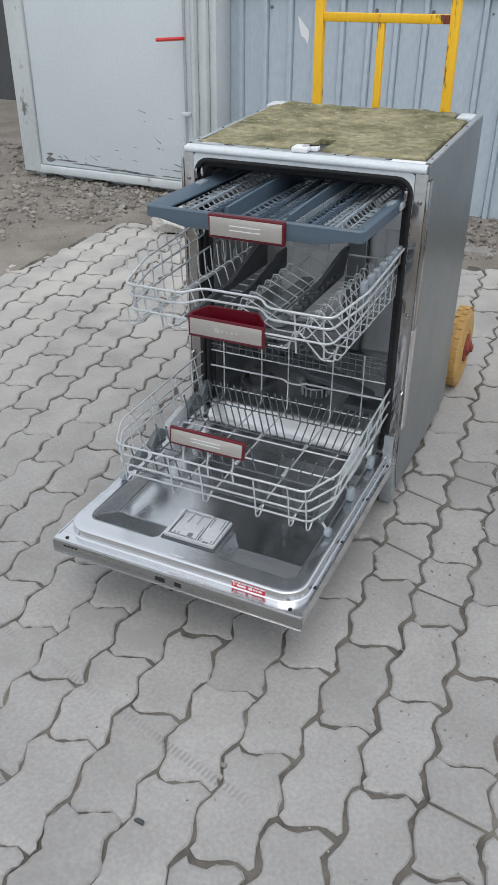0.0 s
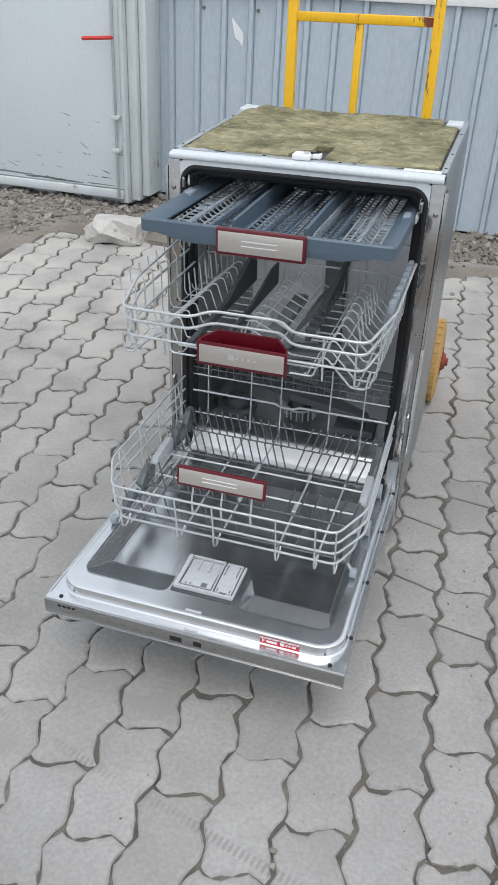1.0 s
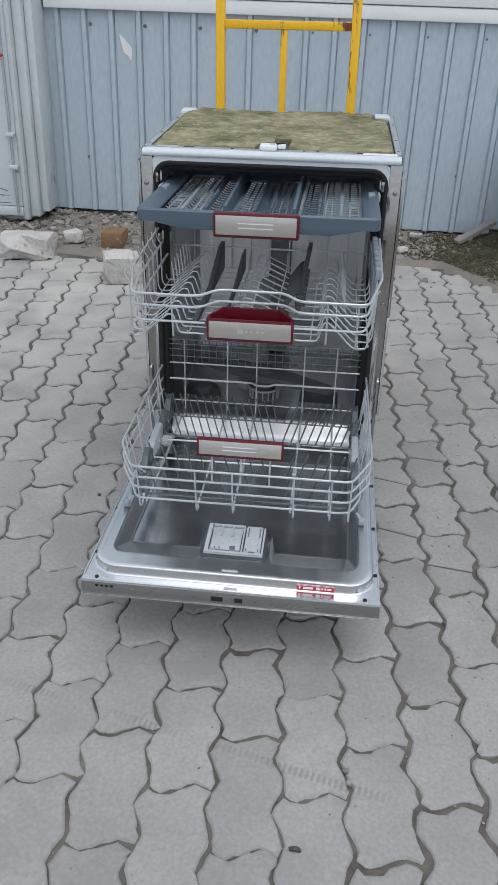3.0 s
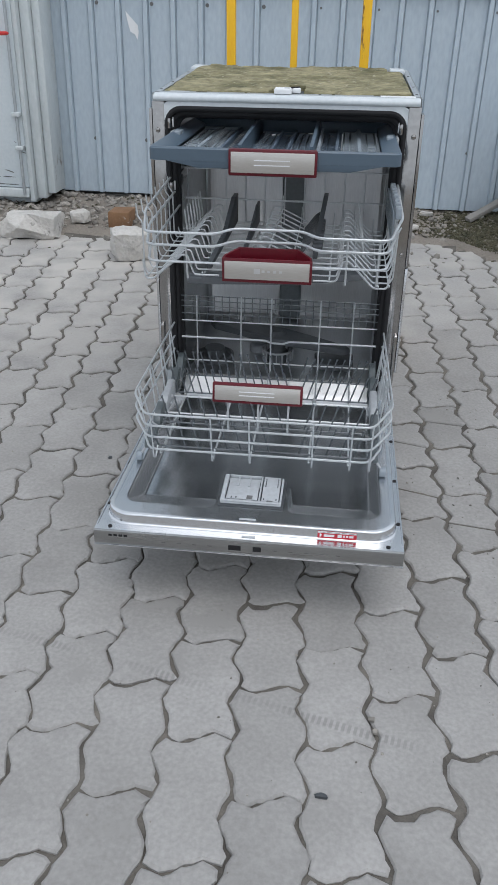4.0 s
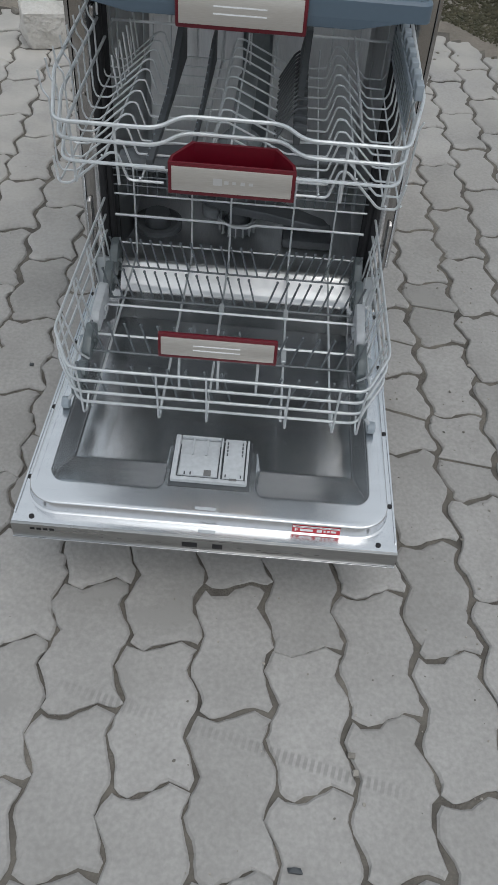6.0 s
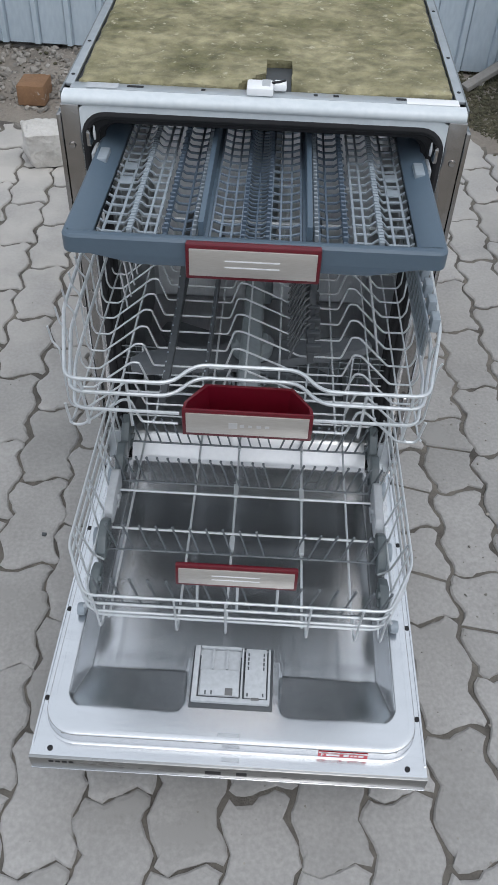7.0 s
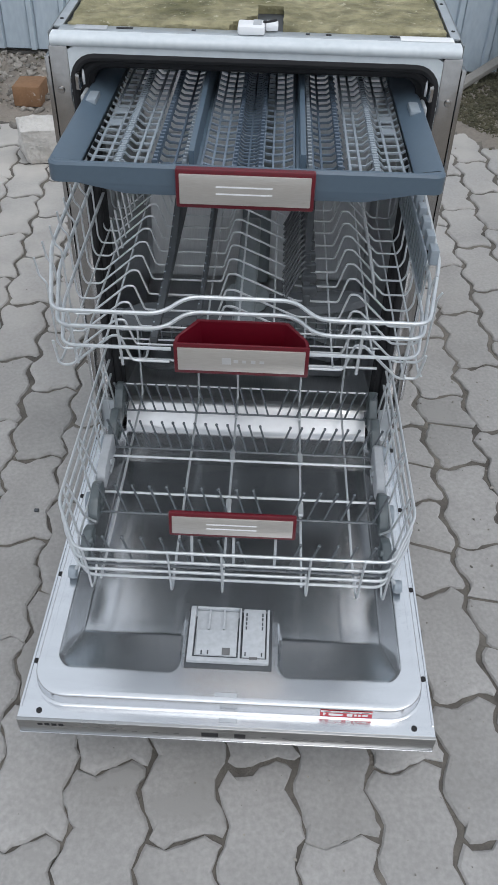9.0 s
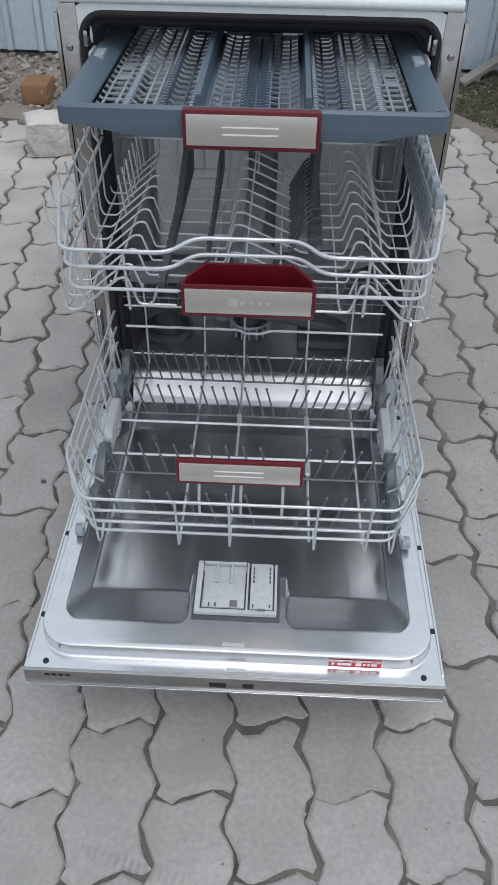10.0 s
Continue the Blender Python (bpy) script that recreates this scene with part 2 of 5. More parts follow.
M_YELLOW = material("chipped_yellow_paint", (0.88, 0.51, 0.006), 0.48, 0.0, (0.78, 0.42, 0.006), 9, 0.7, 90, 0.15, 60, (2.6, 2.6, 0.45), spots=(0.12, 0.055, 0.025), spot_scale=16, spot_cover=0.585)
M_TYRE = material("tan_wheel_rubber", (0.52, 0.33, 0.11), 0.7, 0.0, (0.38, 0.22, 0.07), 12, 0.9, 90, 0.4, 80)
M_RUST = material("rusty_red_hub", (0.28, 0.05, 0.03), 0.6, 0.2, (0.15, 0.04, 0.025), 18, 0.9, 90, 0.3)
M_REDROD = material("red_painted_handle", (0.62, 0.04, 0.035), 0.4, 0.0, (0.48, 0.035, 0.03), 12, 0.6, 90, 0.05)
M_KERB = material("grey_kerb_concrete", (0.30, 0.285, 0.265), 0.9, 0.0, (0.21, 0.20, 0.185), 8, 0.9, 120, 0.5, 90, bump_distance=0.004)
# dark tone stands in for shade behind the sheets and beyond the container
M_SHADE = material("shade_dark_wall", (0.10, 0.105, 0.11), 0.8, 0.0, (0.07, 0.075, 0.08), 3, 0.8, 40, 0.2)
M_SCUFF = material("dark_scuff", (0.16, 0.17, 0.17), 0.7, 0.0)
M_LEAF = material("dull_green_moss", (0.055, 0.056, 0.032), 0.95, 0.0, (0.09, 0.08, 0.05), 20, 1.0, 150, 0.8, 120, random_tint=0.3, island=True)

# ---- mesh helpers ----
BASE = {}


def thing(name, base, label, category, group="", kind=""):
    ob = new(name)
    ob.empty_display_size = 0.05
    ob.location = base
    BASE[ob.name] = Vector(base)
    return tagged(ob, label, category, group, kind)


def mesh_of(name, bm, mat, base=(0, 0, 0), sharp=35):
    bm.transform(Matrix.Translation(-Vector(base)))
    bmesh.ops.recalc_face_normals(bm, faces=bm.faces)
    me = bpy.data.meshes.new(name)
    bm.to_mesh(me)
    bm.free()
    for m in (mat if isinstance(mat, (list, tuple)) else [mat]):
        me.materials.append(m)
    me.shade_smooth()
    me.set_sharp_from_angle(angle=radians(sharp))
    return me


def part(name, bm, mat, parent, label="", sharp=35):
    """One mesh object under a thing or a part; its bmesh is in world places."""
    base = BASE[parent.name]
    ob = new(name, mesh_of(name, bm, mat, base, sharp))
    ob.parent = parent
    BASE[ob.name] = base
    return tagged(ob, label)


def solid(name, bm, mat, label, category, group="", kind="", base=(0, 0, 0), sharp=35):
    """A thing that is one mesh."""
    ob = new(name, mesh_of(name, bm, mat, base, sharp))
    ob.location = base
    BASE[ob.name] = Vector(base)
    return tagged(ob, label, category, group, kind)


def piece(name, me, parent, loc, rot=(0, 0, 0), size=1.0):
    """A repeat on shared mesh data, at a world place."""
    ob = new(name, me)
    ob.parent = parent
    ob.location = Vector(loc) - BASE[parent.name]
    ob.rotation_euler = rot
    ob.scale = (size,) * 3 if isinstance(size, (int, float)) else size
    BASE[ob.name] = Vector(loc)
    return ob


def box(bm, x0, x1, y0, y1, z0, z1, bevel=0.0, seg=2):
    made = bmesh.ops.create_cube(bm, size=1.0)["verts"]
    bmesh.ops.scale(bm, vec=(x1 - x0, y1 - y0, z1 - z0), verts=made)
    bmesh.ops.translate(bm, vec=((x0 + x1) / 2, (y0 + y1) / 2, (z0 + z1) / 2), verts=made)
    if bevel:
        edges = list({e for v in made for e in v.link_edges})
        bmesh.ops.bevel(bm, geom=edges, offset=bevel, segments=seg, profile=0.5, affect="EDGES")
    return bm


def boxed(*a, **k):
    return box(bmesh.new(), *a, **k)


def prism(bm, poly, axis, a, b, bevel=0.0):
    """A polygon drawn out along an axis; poly holds the two other coordinates in order."""
    put = {"x": lambda u, v, w: (w, u, v), "y": lambda u, v, w: (u, w, v), "z": lambda u, v, w: (u, v, w)}[axis]
    lo = [bm.verts.new(put(u, v, a)) for u, v in poly]
    hi = [bm.verts.new(put(u, v, b)) for u, v in poly]
    faces = [bm.faces.new(lo), bm.faces.new(hi)]
    n = len(poly)
    for i in range(n):
        faces.append(bm.faces.new((lo[i], lo[(i + 1) % n], hi[(i + 1) % n], hi[i])))
    if bevel:
        edges = list({e for f in faces for e in f.edges})
        bmesh.ops.bevel(bm, geom=edges, offset=bevel, segments=2, profile=0.5, affect="EDGES")
    return bm


def round_path(pts, r, seg=4):
    """A polyline whose inner corners are rounded."""
    pts = [Vector(p) for p in pts]
    out = [pts[0]]
    for a, b, c in zip(pts, pts[1:], pts[2:]):
        u, v = (a - b), (c - b)
        k = min(r, u.length * 0.45, v.length * 0.45)
        p, q = b + u.normalized() * k, b + v.normalized() * k
        for i in range(seg + 1):
            s = i / seg
            out.append((1 - s) ** 2 * p + 2 * s * (1 - s) * b + s * s * q)
    return out + [pts[-1]]


def tube(bm, pts, r, sides=6, closed=False):
    pts = [Vector(p) for p in pts]
    n = len(pts)
    rings = []
    side = None
    for i, p in enumerate(pts):
        if closed:
            d = pts[(i + 1) % n] - pts[i - 1]
        else:
            d = pts[min(i + 1, n - 1)] - pts[max(i - 1, 0)]
        d.normalize()
        if side is None:
            side = d.orthogonal().normalized()
        side = (side - d * side.dot(d)).normalized()
        up = d.cross(side)
        rings.append([bm.verts.new(p + r * (math.cos(t) * side + math.sin(t) * up)) for t in [2 * math.pi * k / sides for k in range(sides)]])
    for i in range(n if closed else n - 1):
        a, b = rings[i], rings[(i + 1) % n]
        for k in range(sides):
            bm.faces.new((a[k], a[(k + 1) % sides], b[(k + 1) % sides], b[k]))
    if not closed:
        bm.faces.new(rings[0][::-1])
        bm.faces.new(rings[-1])
    return bm


def wire(pts, r, bend=0.0, sides=6):
    return tube(bmesh.new(), round_path(pts, bend) if bend else pts, r, sides)


def disc(bm, centre, axis, r, depth, sides=16, bevel=0.0, r2=None):
    made = bmesh.ops.create_cone(bm, cap_ends=True, segments=sides, radius1=r, radius2=r if r2 is None else r2, depth=depth)["verts"]
    turn = Vector(axis).to_track_quat("Z", "Y").to_matrix().to_4x4()
    bmesh.ops.transform(bm, matrix=Matrix.Translation(centre) @ turn, verts=made)
    if bevel:
        edges = [e for e in {e for v in made for e in v.link_edges} if abs(e.calc_face_angle(0)) > 0.7]
        bmesh.ops.bevel(bm, geom=edges, offset=bevel, segments=2, profile=0.5, affect="EDGES")
    return bm


def lathe(bm, profile, centre, axis, sides=24):
    """profile: (radius, height) along the axis."""
    turn = Matrix.Translation(centre) @ Vector(axis).to_track_quat("Z", "Y").to_matrix().to_4x4()
    rings = [[bm.verts.new(turn @ Vector((r * math.cos(2 * math.pi * k / sides), r * math.sin(2 * math.pi * k / sides), h))) for k in range(sides)] for r, h in profile]
    for a, b in zip(rings, rings[1:]):
        for k in range(sides):
            bm.faces.new((a[k], a[(k + 1) % sides], b[(k + 1) % sides], b[k]))
    bm.faces.new(rings[0][::-1])
    bm.faces.new(rings[-1])
    return bm


def smooth(t):
    t = min(1.0, max(0.0, t))
    return t * t * (3 - 2 * t)


# ---- the yard ----
CROSSFALL, PAVE_X = -0.019, -1.76
PAVE_END = ((-9.0, 1.70), (-1.25, 1.72), (-0.96, 1.76), (-0.6, 1.74), (0.05, 1.81), (0.47, 1.99), (0.62, 1.98), (0.73, 1.91), (0.82, 1.81), (0.89, 1.70), (1.0, 1.55), (1.3, 1.476), (9.0, 1.4))


def lie(x, y):
    """Height of the paving: a slight crossfall, and a steady rise from under the door towards the wall."""
    s = y + 0.25
    return CROSSFALL * x + (0.0645 - 0.0037 * x) * (math.log1p(math.exp(s / 0.15)) * 0.15 if s < 3 else s)


def pave_end(x):
    for (a, ya), (b, yb) in zip(PAVE_END, PAVE_END[1:]):
        if a <= x <= b:
            return ya + (yb - ya) * (x - a) / (b - a)
    return 1.3


def bank(x, y):
    """Height of the loose soil heaped along the wall and beside the paving."""
    flat = lie(x, min(y, 2.3))
    start = pave_end(x) - 0.05
    up = smooth((y - start) / max(0.15, 2.26 - start)) if x > -2.2 else 0.3 * smooth((y - 1.6) / 0.6)
    up *= 1 - math.exp(-((x + 0.895) / 0.13) ** 2 - ((y - 1.79) / 0.10) ** 2)  # hollow where the brick lies
    h = max(0.0, 0.212 - flat) * up * (0.8 + 0.45 * noise.noise((x * 2.3, y * 2.0, 3.0)))
    h += (0.020 * noise.noise((x * 6, y * 6, 1.0)) + 0.014 * noise.noise((x * 17, y * 17, 5.0))) * (0.35 + up)
    return flat + 0.005 + max(-0.012, h)


def bedded(x, y):
    """Paved, and a little in from the edge."""
    return paved(x, y + 0.11) and paved(x - 0.07, y)


def paved(x, y):
    edge_x = PAVE_X + 0.17 * max(-0.4, y - 0.9) + 0.04 * noise.noise((0, y * 1.9, 2))
    return y < pave_end(x) + 0.04 * noise.noise((x * 2.3, 0, 7)) and edge_x < x < 1.75 and y > -2.4


def ground_sheet():
    """One sheet from under the paving to the horizon."""
    def axis(lo, hi, step, far):
        near = [lo + step * i for i in range(int(round((hi - lo) / step)) + 1)]
        out = [d for d in (0.3, 0.9, 2.2, 5, 12, 30, 80, 200) if d <= far]
        return [lo - d for d in reversed(out)] + near + [hi + d for d in out]
    xs, ys = axis(-3.6, 1.9, 0.04, 200), axis(-2.5, 3.4, 0.04, 200)
    verts = []
    for y in ys:
        for x in xs:
            near = -3.7 < x < 2.0 and -2.6 < y < 3.5
            if bedded(x, y):
                z = lie(x, y) - 0.0065 + 0.0035 * noise.noise((x * 7, y * 7, 0)) + 0.002 * noise.noise((x * 31, y * 31, 4))
            elif near:
                z = bank(x, y)
            else:
                z = bank(max(-3.6, min(1.9, x)), max(-2.5, min(3.4, y))) - 0.01
            verts.append((x, y, z))
    n = len(xs)
    faces, kinds = [], []
    for j in range(len(ys) - 1):
        for i in range(n - 1):
            faces.append((j * n + i, j * n + i + 1, (j + 1) * n + i + 1, (j + 1) * n + i))
            kinds.append(0 if bedded((xs[i] + xs[i + 1]) / 2, (ys[j] + ys[j + 1]) / 2) else 1)
    me = bpy.data.meshes.new("ground")
    me.from_pydata(verts, [], faces)
    me.materials.append(M_JOINT)
    me.materials.append(M_DIRT)
    me.polygons.foreach_set("material_index", kinds)
    me.shade_smooth()
    ob = new("ground", me)
    BASE[ob.name] = Vector((0, 0, 0))
    return tagged(ob, "dusty bare soil and dark joint sand under the paving", "ground", kind="structure")


ground_sheet()


def sheet_profile(x0, x1, pitch=0.1315, start=-1.2365, rib=0.027, top=0.019, high=0.016):
    """Plan outline (x, y) of a ribbed sheet, ribs towards the yard."""
    pts = [(x0, 0.0)]
    k = math.ceil((x0 + rib - start) / pitch)
    while start + k * pitch + rib < x1:
        c = start + k * pitch
        # narrow grooves added at both rib feet, to draw the dark shadow lines there
        pts += [(c - rib / 2 - 0.003, 0.0), (c - rib / 2 - 0.0025, 0.0025), (c - rib / 2 - 0.0004, 0.0025), (c - rib / 2, 0.0), (c - top / 2, -high), (c + top / 2, -high), (c + rib / 2, 0.0), (c + rib / 2 + 0.0004, 0.006), (c + rib / 2 + 0.0034, 0.006), (c + rib / 2 + 0.004, 0.0)]
        k += 1
    return pts + [(x1, 0.0)]


WALL_Y = 2.245
wall = thing("wall_north", (0, WALL_Y, 0.2), "ribbed blue-grey metal sheet wall above rubble", "wall", kind="structure")


def metal_sheet(x0, x1, z0, z1, out=0.0):
    bm = bmesh.new()
    front = [(x, y - out) for x, y in sheet_profile(x0, x1)]
    lo = [bm.verts.new((x, WALL_Y + y, z0)) for x, y in front]
    hi = [bm.verts.new((x, WALL_Y + y, z1)) for x, y in front]
    lob = [bm.verts.new((x, WALL_Y + y + 0.0012, z0)) for x, y in front]
    hib = [bm.verts.new((x, WALL_Y + y + 0.0012, z1)) for x, y in front]
    for i in range(len(front) - 1):
        bm.faces.new((lo[i], lo[i + 1], hi[i + 1], hi[i]))
        bm.faces.new((lob[i + 1], lob[i], hib[i], hib[i + 1]))
        bm.faces.new((lob[i], lob[i + 1], lo[i + 1], lo[i]))
        bm.faces.new((hi[i], hi[i + 1], hib[i + 1], hib[i]))
    return bm


for i, (a, b) in enumerate(((-1.37, -0.165), (-0.18, 0.925))):
    part("metal_sheet", metal_sheet(a, b, 0.224 - 0.009 * i, 2.4, 0.003 * i), M_WALL, wall, sharp=20)
part("metal_sheet", metal_sheet(0.915, 3.0, 0.24, 2.4), M_WALL, wall, sharp=20)
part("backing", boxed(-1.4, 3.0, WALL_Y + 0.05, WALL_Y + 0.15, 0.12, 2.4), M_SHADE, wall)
part("foundation", boxed(-3.6, 3.0, WALL_Y + 0.03, WALL_Y + 0.3, -0.05, 0.205, 0.01), M_KERB, wall, "rough grey concrete footing")
bm = bmesh.new()
disc(bm, (0, 0, 0), (0, -1, 0), 0.0075, 0.004, 6)
disc(bm, (0, 0.003, 0), (0, -1, 0), 0.011, 0.002, 12)
bm.transform(Matrix.Scale(0.8, 4))
SCREW = mesh_of("screw", bm, M_PRINT)
for k in range(17):
    x = -1.2365 + 0.1315 * k
    if k % 2 == 1:
        piece("screw", SCREW, wall, (x + 0.03, WALL_Y - 0.004, 1.085))
        piece("screw", SCREW, wall, (x - 0.016, WALL_Y - 0.004, 0.485))
bm = bmesh.new()
prism(bm, [(-0.938, 1.052), (-0.925, 1.040), (-0.880, 0.994), (-0.878, 0.966), (-0.884, 0.934), (-0.897, 0.956), (-0.918, 0.968), (-0.930, 1.012)], "y", WALL_Y - 0.0035, WALL_Y - 0.0022)
part("torn_sticker", bm, M_WHITE, wall, "torn scrap of white paper")
# white trim over the sheet
trim = thing("trim", (0, WALL_Y, 1.14), "white board trim along the metal wall", "trim", kind="structure")
part("lower_board", boxed(-1.29, 3.0, WALL_Y - 0.03, WALL_Y - 0.013, 1.148, 1.205, 0.004), M_TRIM, trim)
part("upper_board", boxed(-1.29, 3.0, WALL_Y - 0.036, WALL_Y - 0.013, 1.209, 1.33, 0.004), M_TRIM, trim)

# steel container door on the left of the wall
DOOR_Y = 2.02
door1 = thing("door_1", (-1.85, DOOR_Y, 0.23), "pale grey steel container door, scuffed near its bottom edge", "door", kind="structure")
part("door_leaf", boxed(-2.40, -1.409, DOOR_Y, DOOR_Y + 0.05, 0.27, 2.3, 0.004), M_CONT, door1)
part("bottom_rail", boxed(-2.44, -1.409, DOOR_Y - 0.012, DOOR_Y + 0.05, 0.222, 0.266, 0.006), M_FRAME, door1, "dirty white bottom rail")
part("left_stile", boxed(-2.52, -2.404, DOOR_Y - 0.016, DOOR_Y + 0.06, 0.225, 2.3, 0.008), M_FRAME, door1, "weathered white door stile")
part("locking_rod", wire([(-1.428, DOOR_Y - 0.022, 0.24), (-1.428, DOOR_Y - 0.022, 2.2)], 0.0075, sides=10), M_GALV, door1)
part("handle", wire([(-1.428, DOOR_Y - 0.022, 0.952), (-1.446, DOOR_Y - 0.07, 0.952), (-1.552, DOOR_Y - 0.078, 0.944)], 0.0085, 0.02, 8), M_REDROD, door1, "bright red handle lever")
for z in (0.46, 0.61, 1.6):
    part("rod_bracket", boxed(-1.448, -1.409, DOOR_Y - 0.036, DOOR_Y - 0.0005, z - 0.009, z + 0.009, 0.003), M_FRAME, door1)
bm = bmesh.new()
random.seed(4)
for k in range(26):
    x, z = random.uniform(-2.3, -1.45), 0.29 + abs(random.gauss(0, 0.05))
    if k > 17:
        x, z = random.uniform(-1.75, -1.45), random.uniform(0.42, 0.62)
    a, l, w = random.uniform(-0.7, 0.1), random.uniform(0.01, 0.05), random.uniform(0.001, 0.004)
    dx, dz = math.cos(a) * l, math.sin(a) * l
    prism(bm, [(x, z), (x + dx, z + dz - w), (x + dx * 1.1, z + dz), (x + dx * 0.4, z + dz * 0.4 + w)], "y", DOOR_Y - 0.0012, DOOR_Y - 0.0002)
for x, z, l, w in ((-2.30, 0.302, 0.16, 0.007), (-2.20, 0.292, 0.30, 0.006), (-1.98, 0.284, 0.26, 0.010), (-1.83, 0.280, 0.22, 0.005), (-2.36, 0.330, 0.05, 0.014), (-2.37, 0.30, 0.07, 0.018), (-1.62, 0.283, 0.16, 0.004)):
    ring = []
    for k in range(14):
        a = 2 * math.pi * k / 14
        ring.append((x + l / 2 + l / 2 * math.cos(a) * random.uniform(0.75, 1.0), z + w * math.sin(a) * random.uniform(0.3, 1.0)))
    prism(bm, ring, "y", DOOR_Y - 0.0012, DOOR_Y - 0.0002)
part("scuff_marks", bm, M_SCUFF, door1, "dark scrape marks")
post = thing("corner_post", (-1.29, DOOR_Y, 0.21), "weathered white steel corner post with grooves", "post", kind="structure")
part("hinge_strip", boxed(-1.407, -1.384, DOOR_Y - 0.006, DOOR_Y + 0.1, 0.205, 2.4, 0.005), M_FRAME, post)
part("channel", boxed(-1.382, -1.338, DOOR_Y + 0.030, DOOR_Y + 0.12, 0.215, 2.4, 0.004), M_FRAME, post)
part("edge_flange", boxed(-1.336, -1.298, DOOR_Y + 0.062, DOOR_Y + 0.22, 0.235, 2.4, 0.004), M_FRAME, post)
# added wall, coloured dark for the shaded gap left of the container
shed = thing("wall_west", (-3.2, 4.2, 0), "wall beyond the container, coloured dark for the shaded gap", "wall", kind="structure")
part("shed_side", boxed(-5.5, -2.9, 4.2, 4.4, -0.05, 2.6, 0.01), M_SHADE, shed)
part("container_side", boxed(-2.50, -1.4, DOOR_Y + 0.06, 4.6, 0.2, 2.4, 0.01), M_CONT, shed)

# the buildings stand half a degree out of level with the dishwasher
LEVEL = Matrix.Rotation(radians(0.65), 4, "Y")
for ob in (wall, trim, door1, post):
    ob.location = LEVEL @ Vector(ob.location)
    ob.rotation_euler = (0, radians(0.65), 0)

# kerb and rubble along the wall
bm = boxed(-0.45, 0.50, 1.86, 1.98, -0.05, 0.022, 0.012)
for v in bm.verts:
    v.co.y += 0.16 * v.co.x
    v.co.z += 0.006 * noise.noise(v.co * 9) + lie(v.co.x, 1.9)
solid("kerb", bm, M_KERB, "worn grey concrete kerb lying before the wall", "kerb", kind="structure", base=(0, 1.96, 0.05))


def lump(seed, sx, sy, sz, rough=0.05, worn=0.0):
    """An angular broken lump: the hull of a few points, with chipped faces."""
    rnd = random.Random(seed * 7 + 1)
    bm = bmesh.new()
    spots = [Vector((i, j, k)) * rnd.uniform(0.60, 0.98) for i in (-1, 1) for j in (-1, 1) for k in (-0.85, 0.85)]
    for k in range(12):
        v = Vector((rnd.uniform(-1, 1), rnd.uniform(-1, 1), rnd.uniform(-1, 1)))
        spots.append(v * rnd.uniform(0.85, 0.97) / max(abs(v.x), abs(v.y), abs(v.z)))
    for v in spots:
        bm.verts.new((v.x * sx, v.y * sy, v.z * sz))
    bmesh.ops.convex_hull(bm, input=bm.verts)
    bmesh.ops.delete(bm, geom=[v for v in bm.verts if not v.link_faces], context="VERTS")
    bmesh.ops.bevel(bm, geom=bm.edges[:], offset=min(sx, sy, sz) * 0.08, segments=1, affect="EDGES", clamp_overlap=True)
    for v in bm.verts:
        v.co = Vector((max(-sx, min(sx, v.co.x)), max(-sy, min(sy, v.co.y)), max(-sz, min(sz, v.co.z))))
    bmesh.ops.triangulate(bm, faces=bm.faces)
    for v in bm.verts:
        # worn towards a rounded form
        q = Vector((v.co.x / sx, v.co.y / sy, v.co.z / sz))
        v.co *= (1 - worn) + worn * 1.05 / max(0.3, q.length)
    for _ in range(2):
        bmesh.ops.subdivide_edges(bm, edges=bm.edges[:], cuts=1, use_grid_fill=True)
    size = min(sx, sy, sz)
    for v in bm.verts:
        q = v.co / size
        v.co *= 1 + rough * noise.noise(q * 1.3 + Vector((seed, 0, 0))) + rough * 0.8 * noise.noise(q * 4.0 + Vector((0, seed, 0)))
    return bm


def rock(name, x, y, sx, sy, sz, seed, turn, label, sink=0.12, lift=None):
    bm = lump(seed, sx, sy, sz, 0.10, 0.88 if sx > 0.15 else 0.25)
    bm.transform(Matrix.Rotation(turn, 4, "Z"))
    low = min(v.co.z for v in bm.verts)
    base = (x, y, (bank(x, y) if not paved(x, y) else lie(x, y)) if lift is None else lift)
    bm.transform(Matrix.Translation(Vector(base) + Vector((0, 0, -low * (1 - sink)))))
    return solid(name, bm, M_ROCK, label, "rock", "broken lumps by the wall", base=base, sharp=24)


rock("concrete_lump", -1.262, 1.640, 0.178, 0.12, 0.072, 2.0, 0.12, "large pale broken concrete lump lying on the paving edge")
rock("concrete_lump", -0.748, 1.425, 0.088, 0.075, 0.074, 5.0, 0.35, "small pale concrete lump standing on the paving")
rock("stone", -1.09, 1.81, 0.050, 0.038, 0.034, 7.0, 0.3, "small pale grey stone beside the brick")
rock("stone", 0.80, 2.12, 0.035, 0.028, 0.018, 8.0, 0.2, "small pale flat stone on the soil bank")
rock("stone", 0.56, 2.15, 0.036, 0.02, 0.013, 9.0, -0.3, "small flat stone on the soil bank")
rock("stone", 0.49, 2.02, 0.028, 0.02, 0.014, 11.0, 0.4, "small grey stone at the paving edge")
bm = boxed(-0.946, -0.845, 1.780, 1.905, 0.0, 0.072, 0.005)
for v in bm.verts:
    v.co += Vector((0.003, 0.003, 0.003)) * noise.noise(v.co * 25)
bm.transform(Matrix.Translation((0, 0, lie(-0.895, 1.84) + 0.004)))
solid("brick", bm, M_BRICK, "brown brick lying on rubble by the wall", "brick", base=(-0.895, 1.84, lie(-0.895, 1.84)))

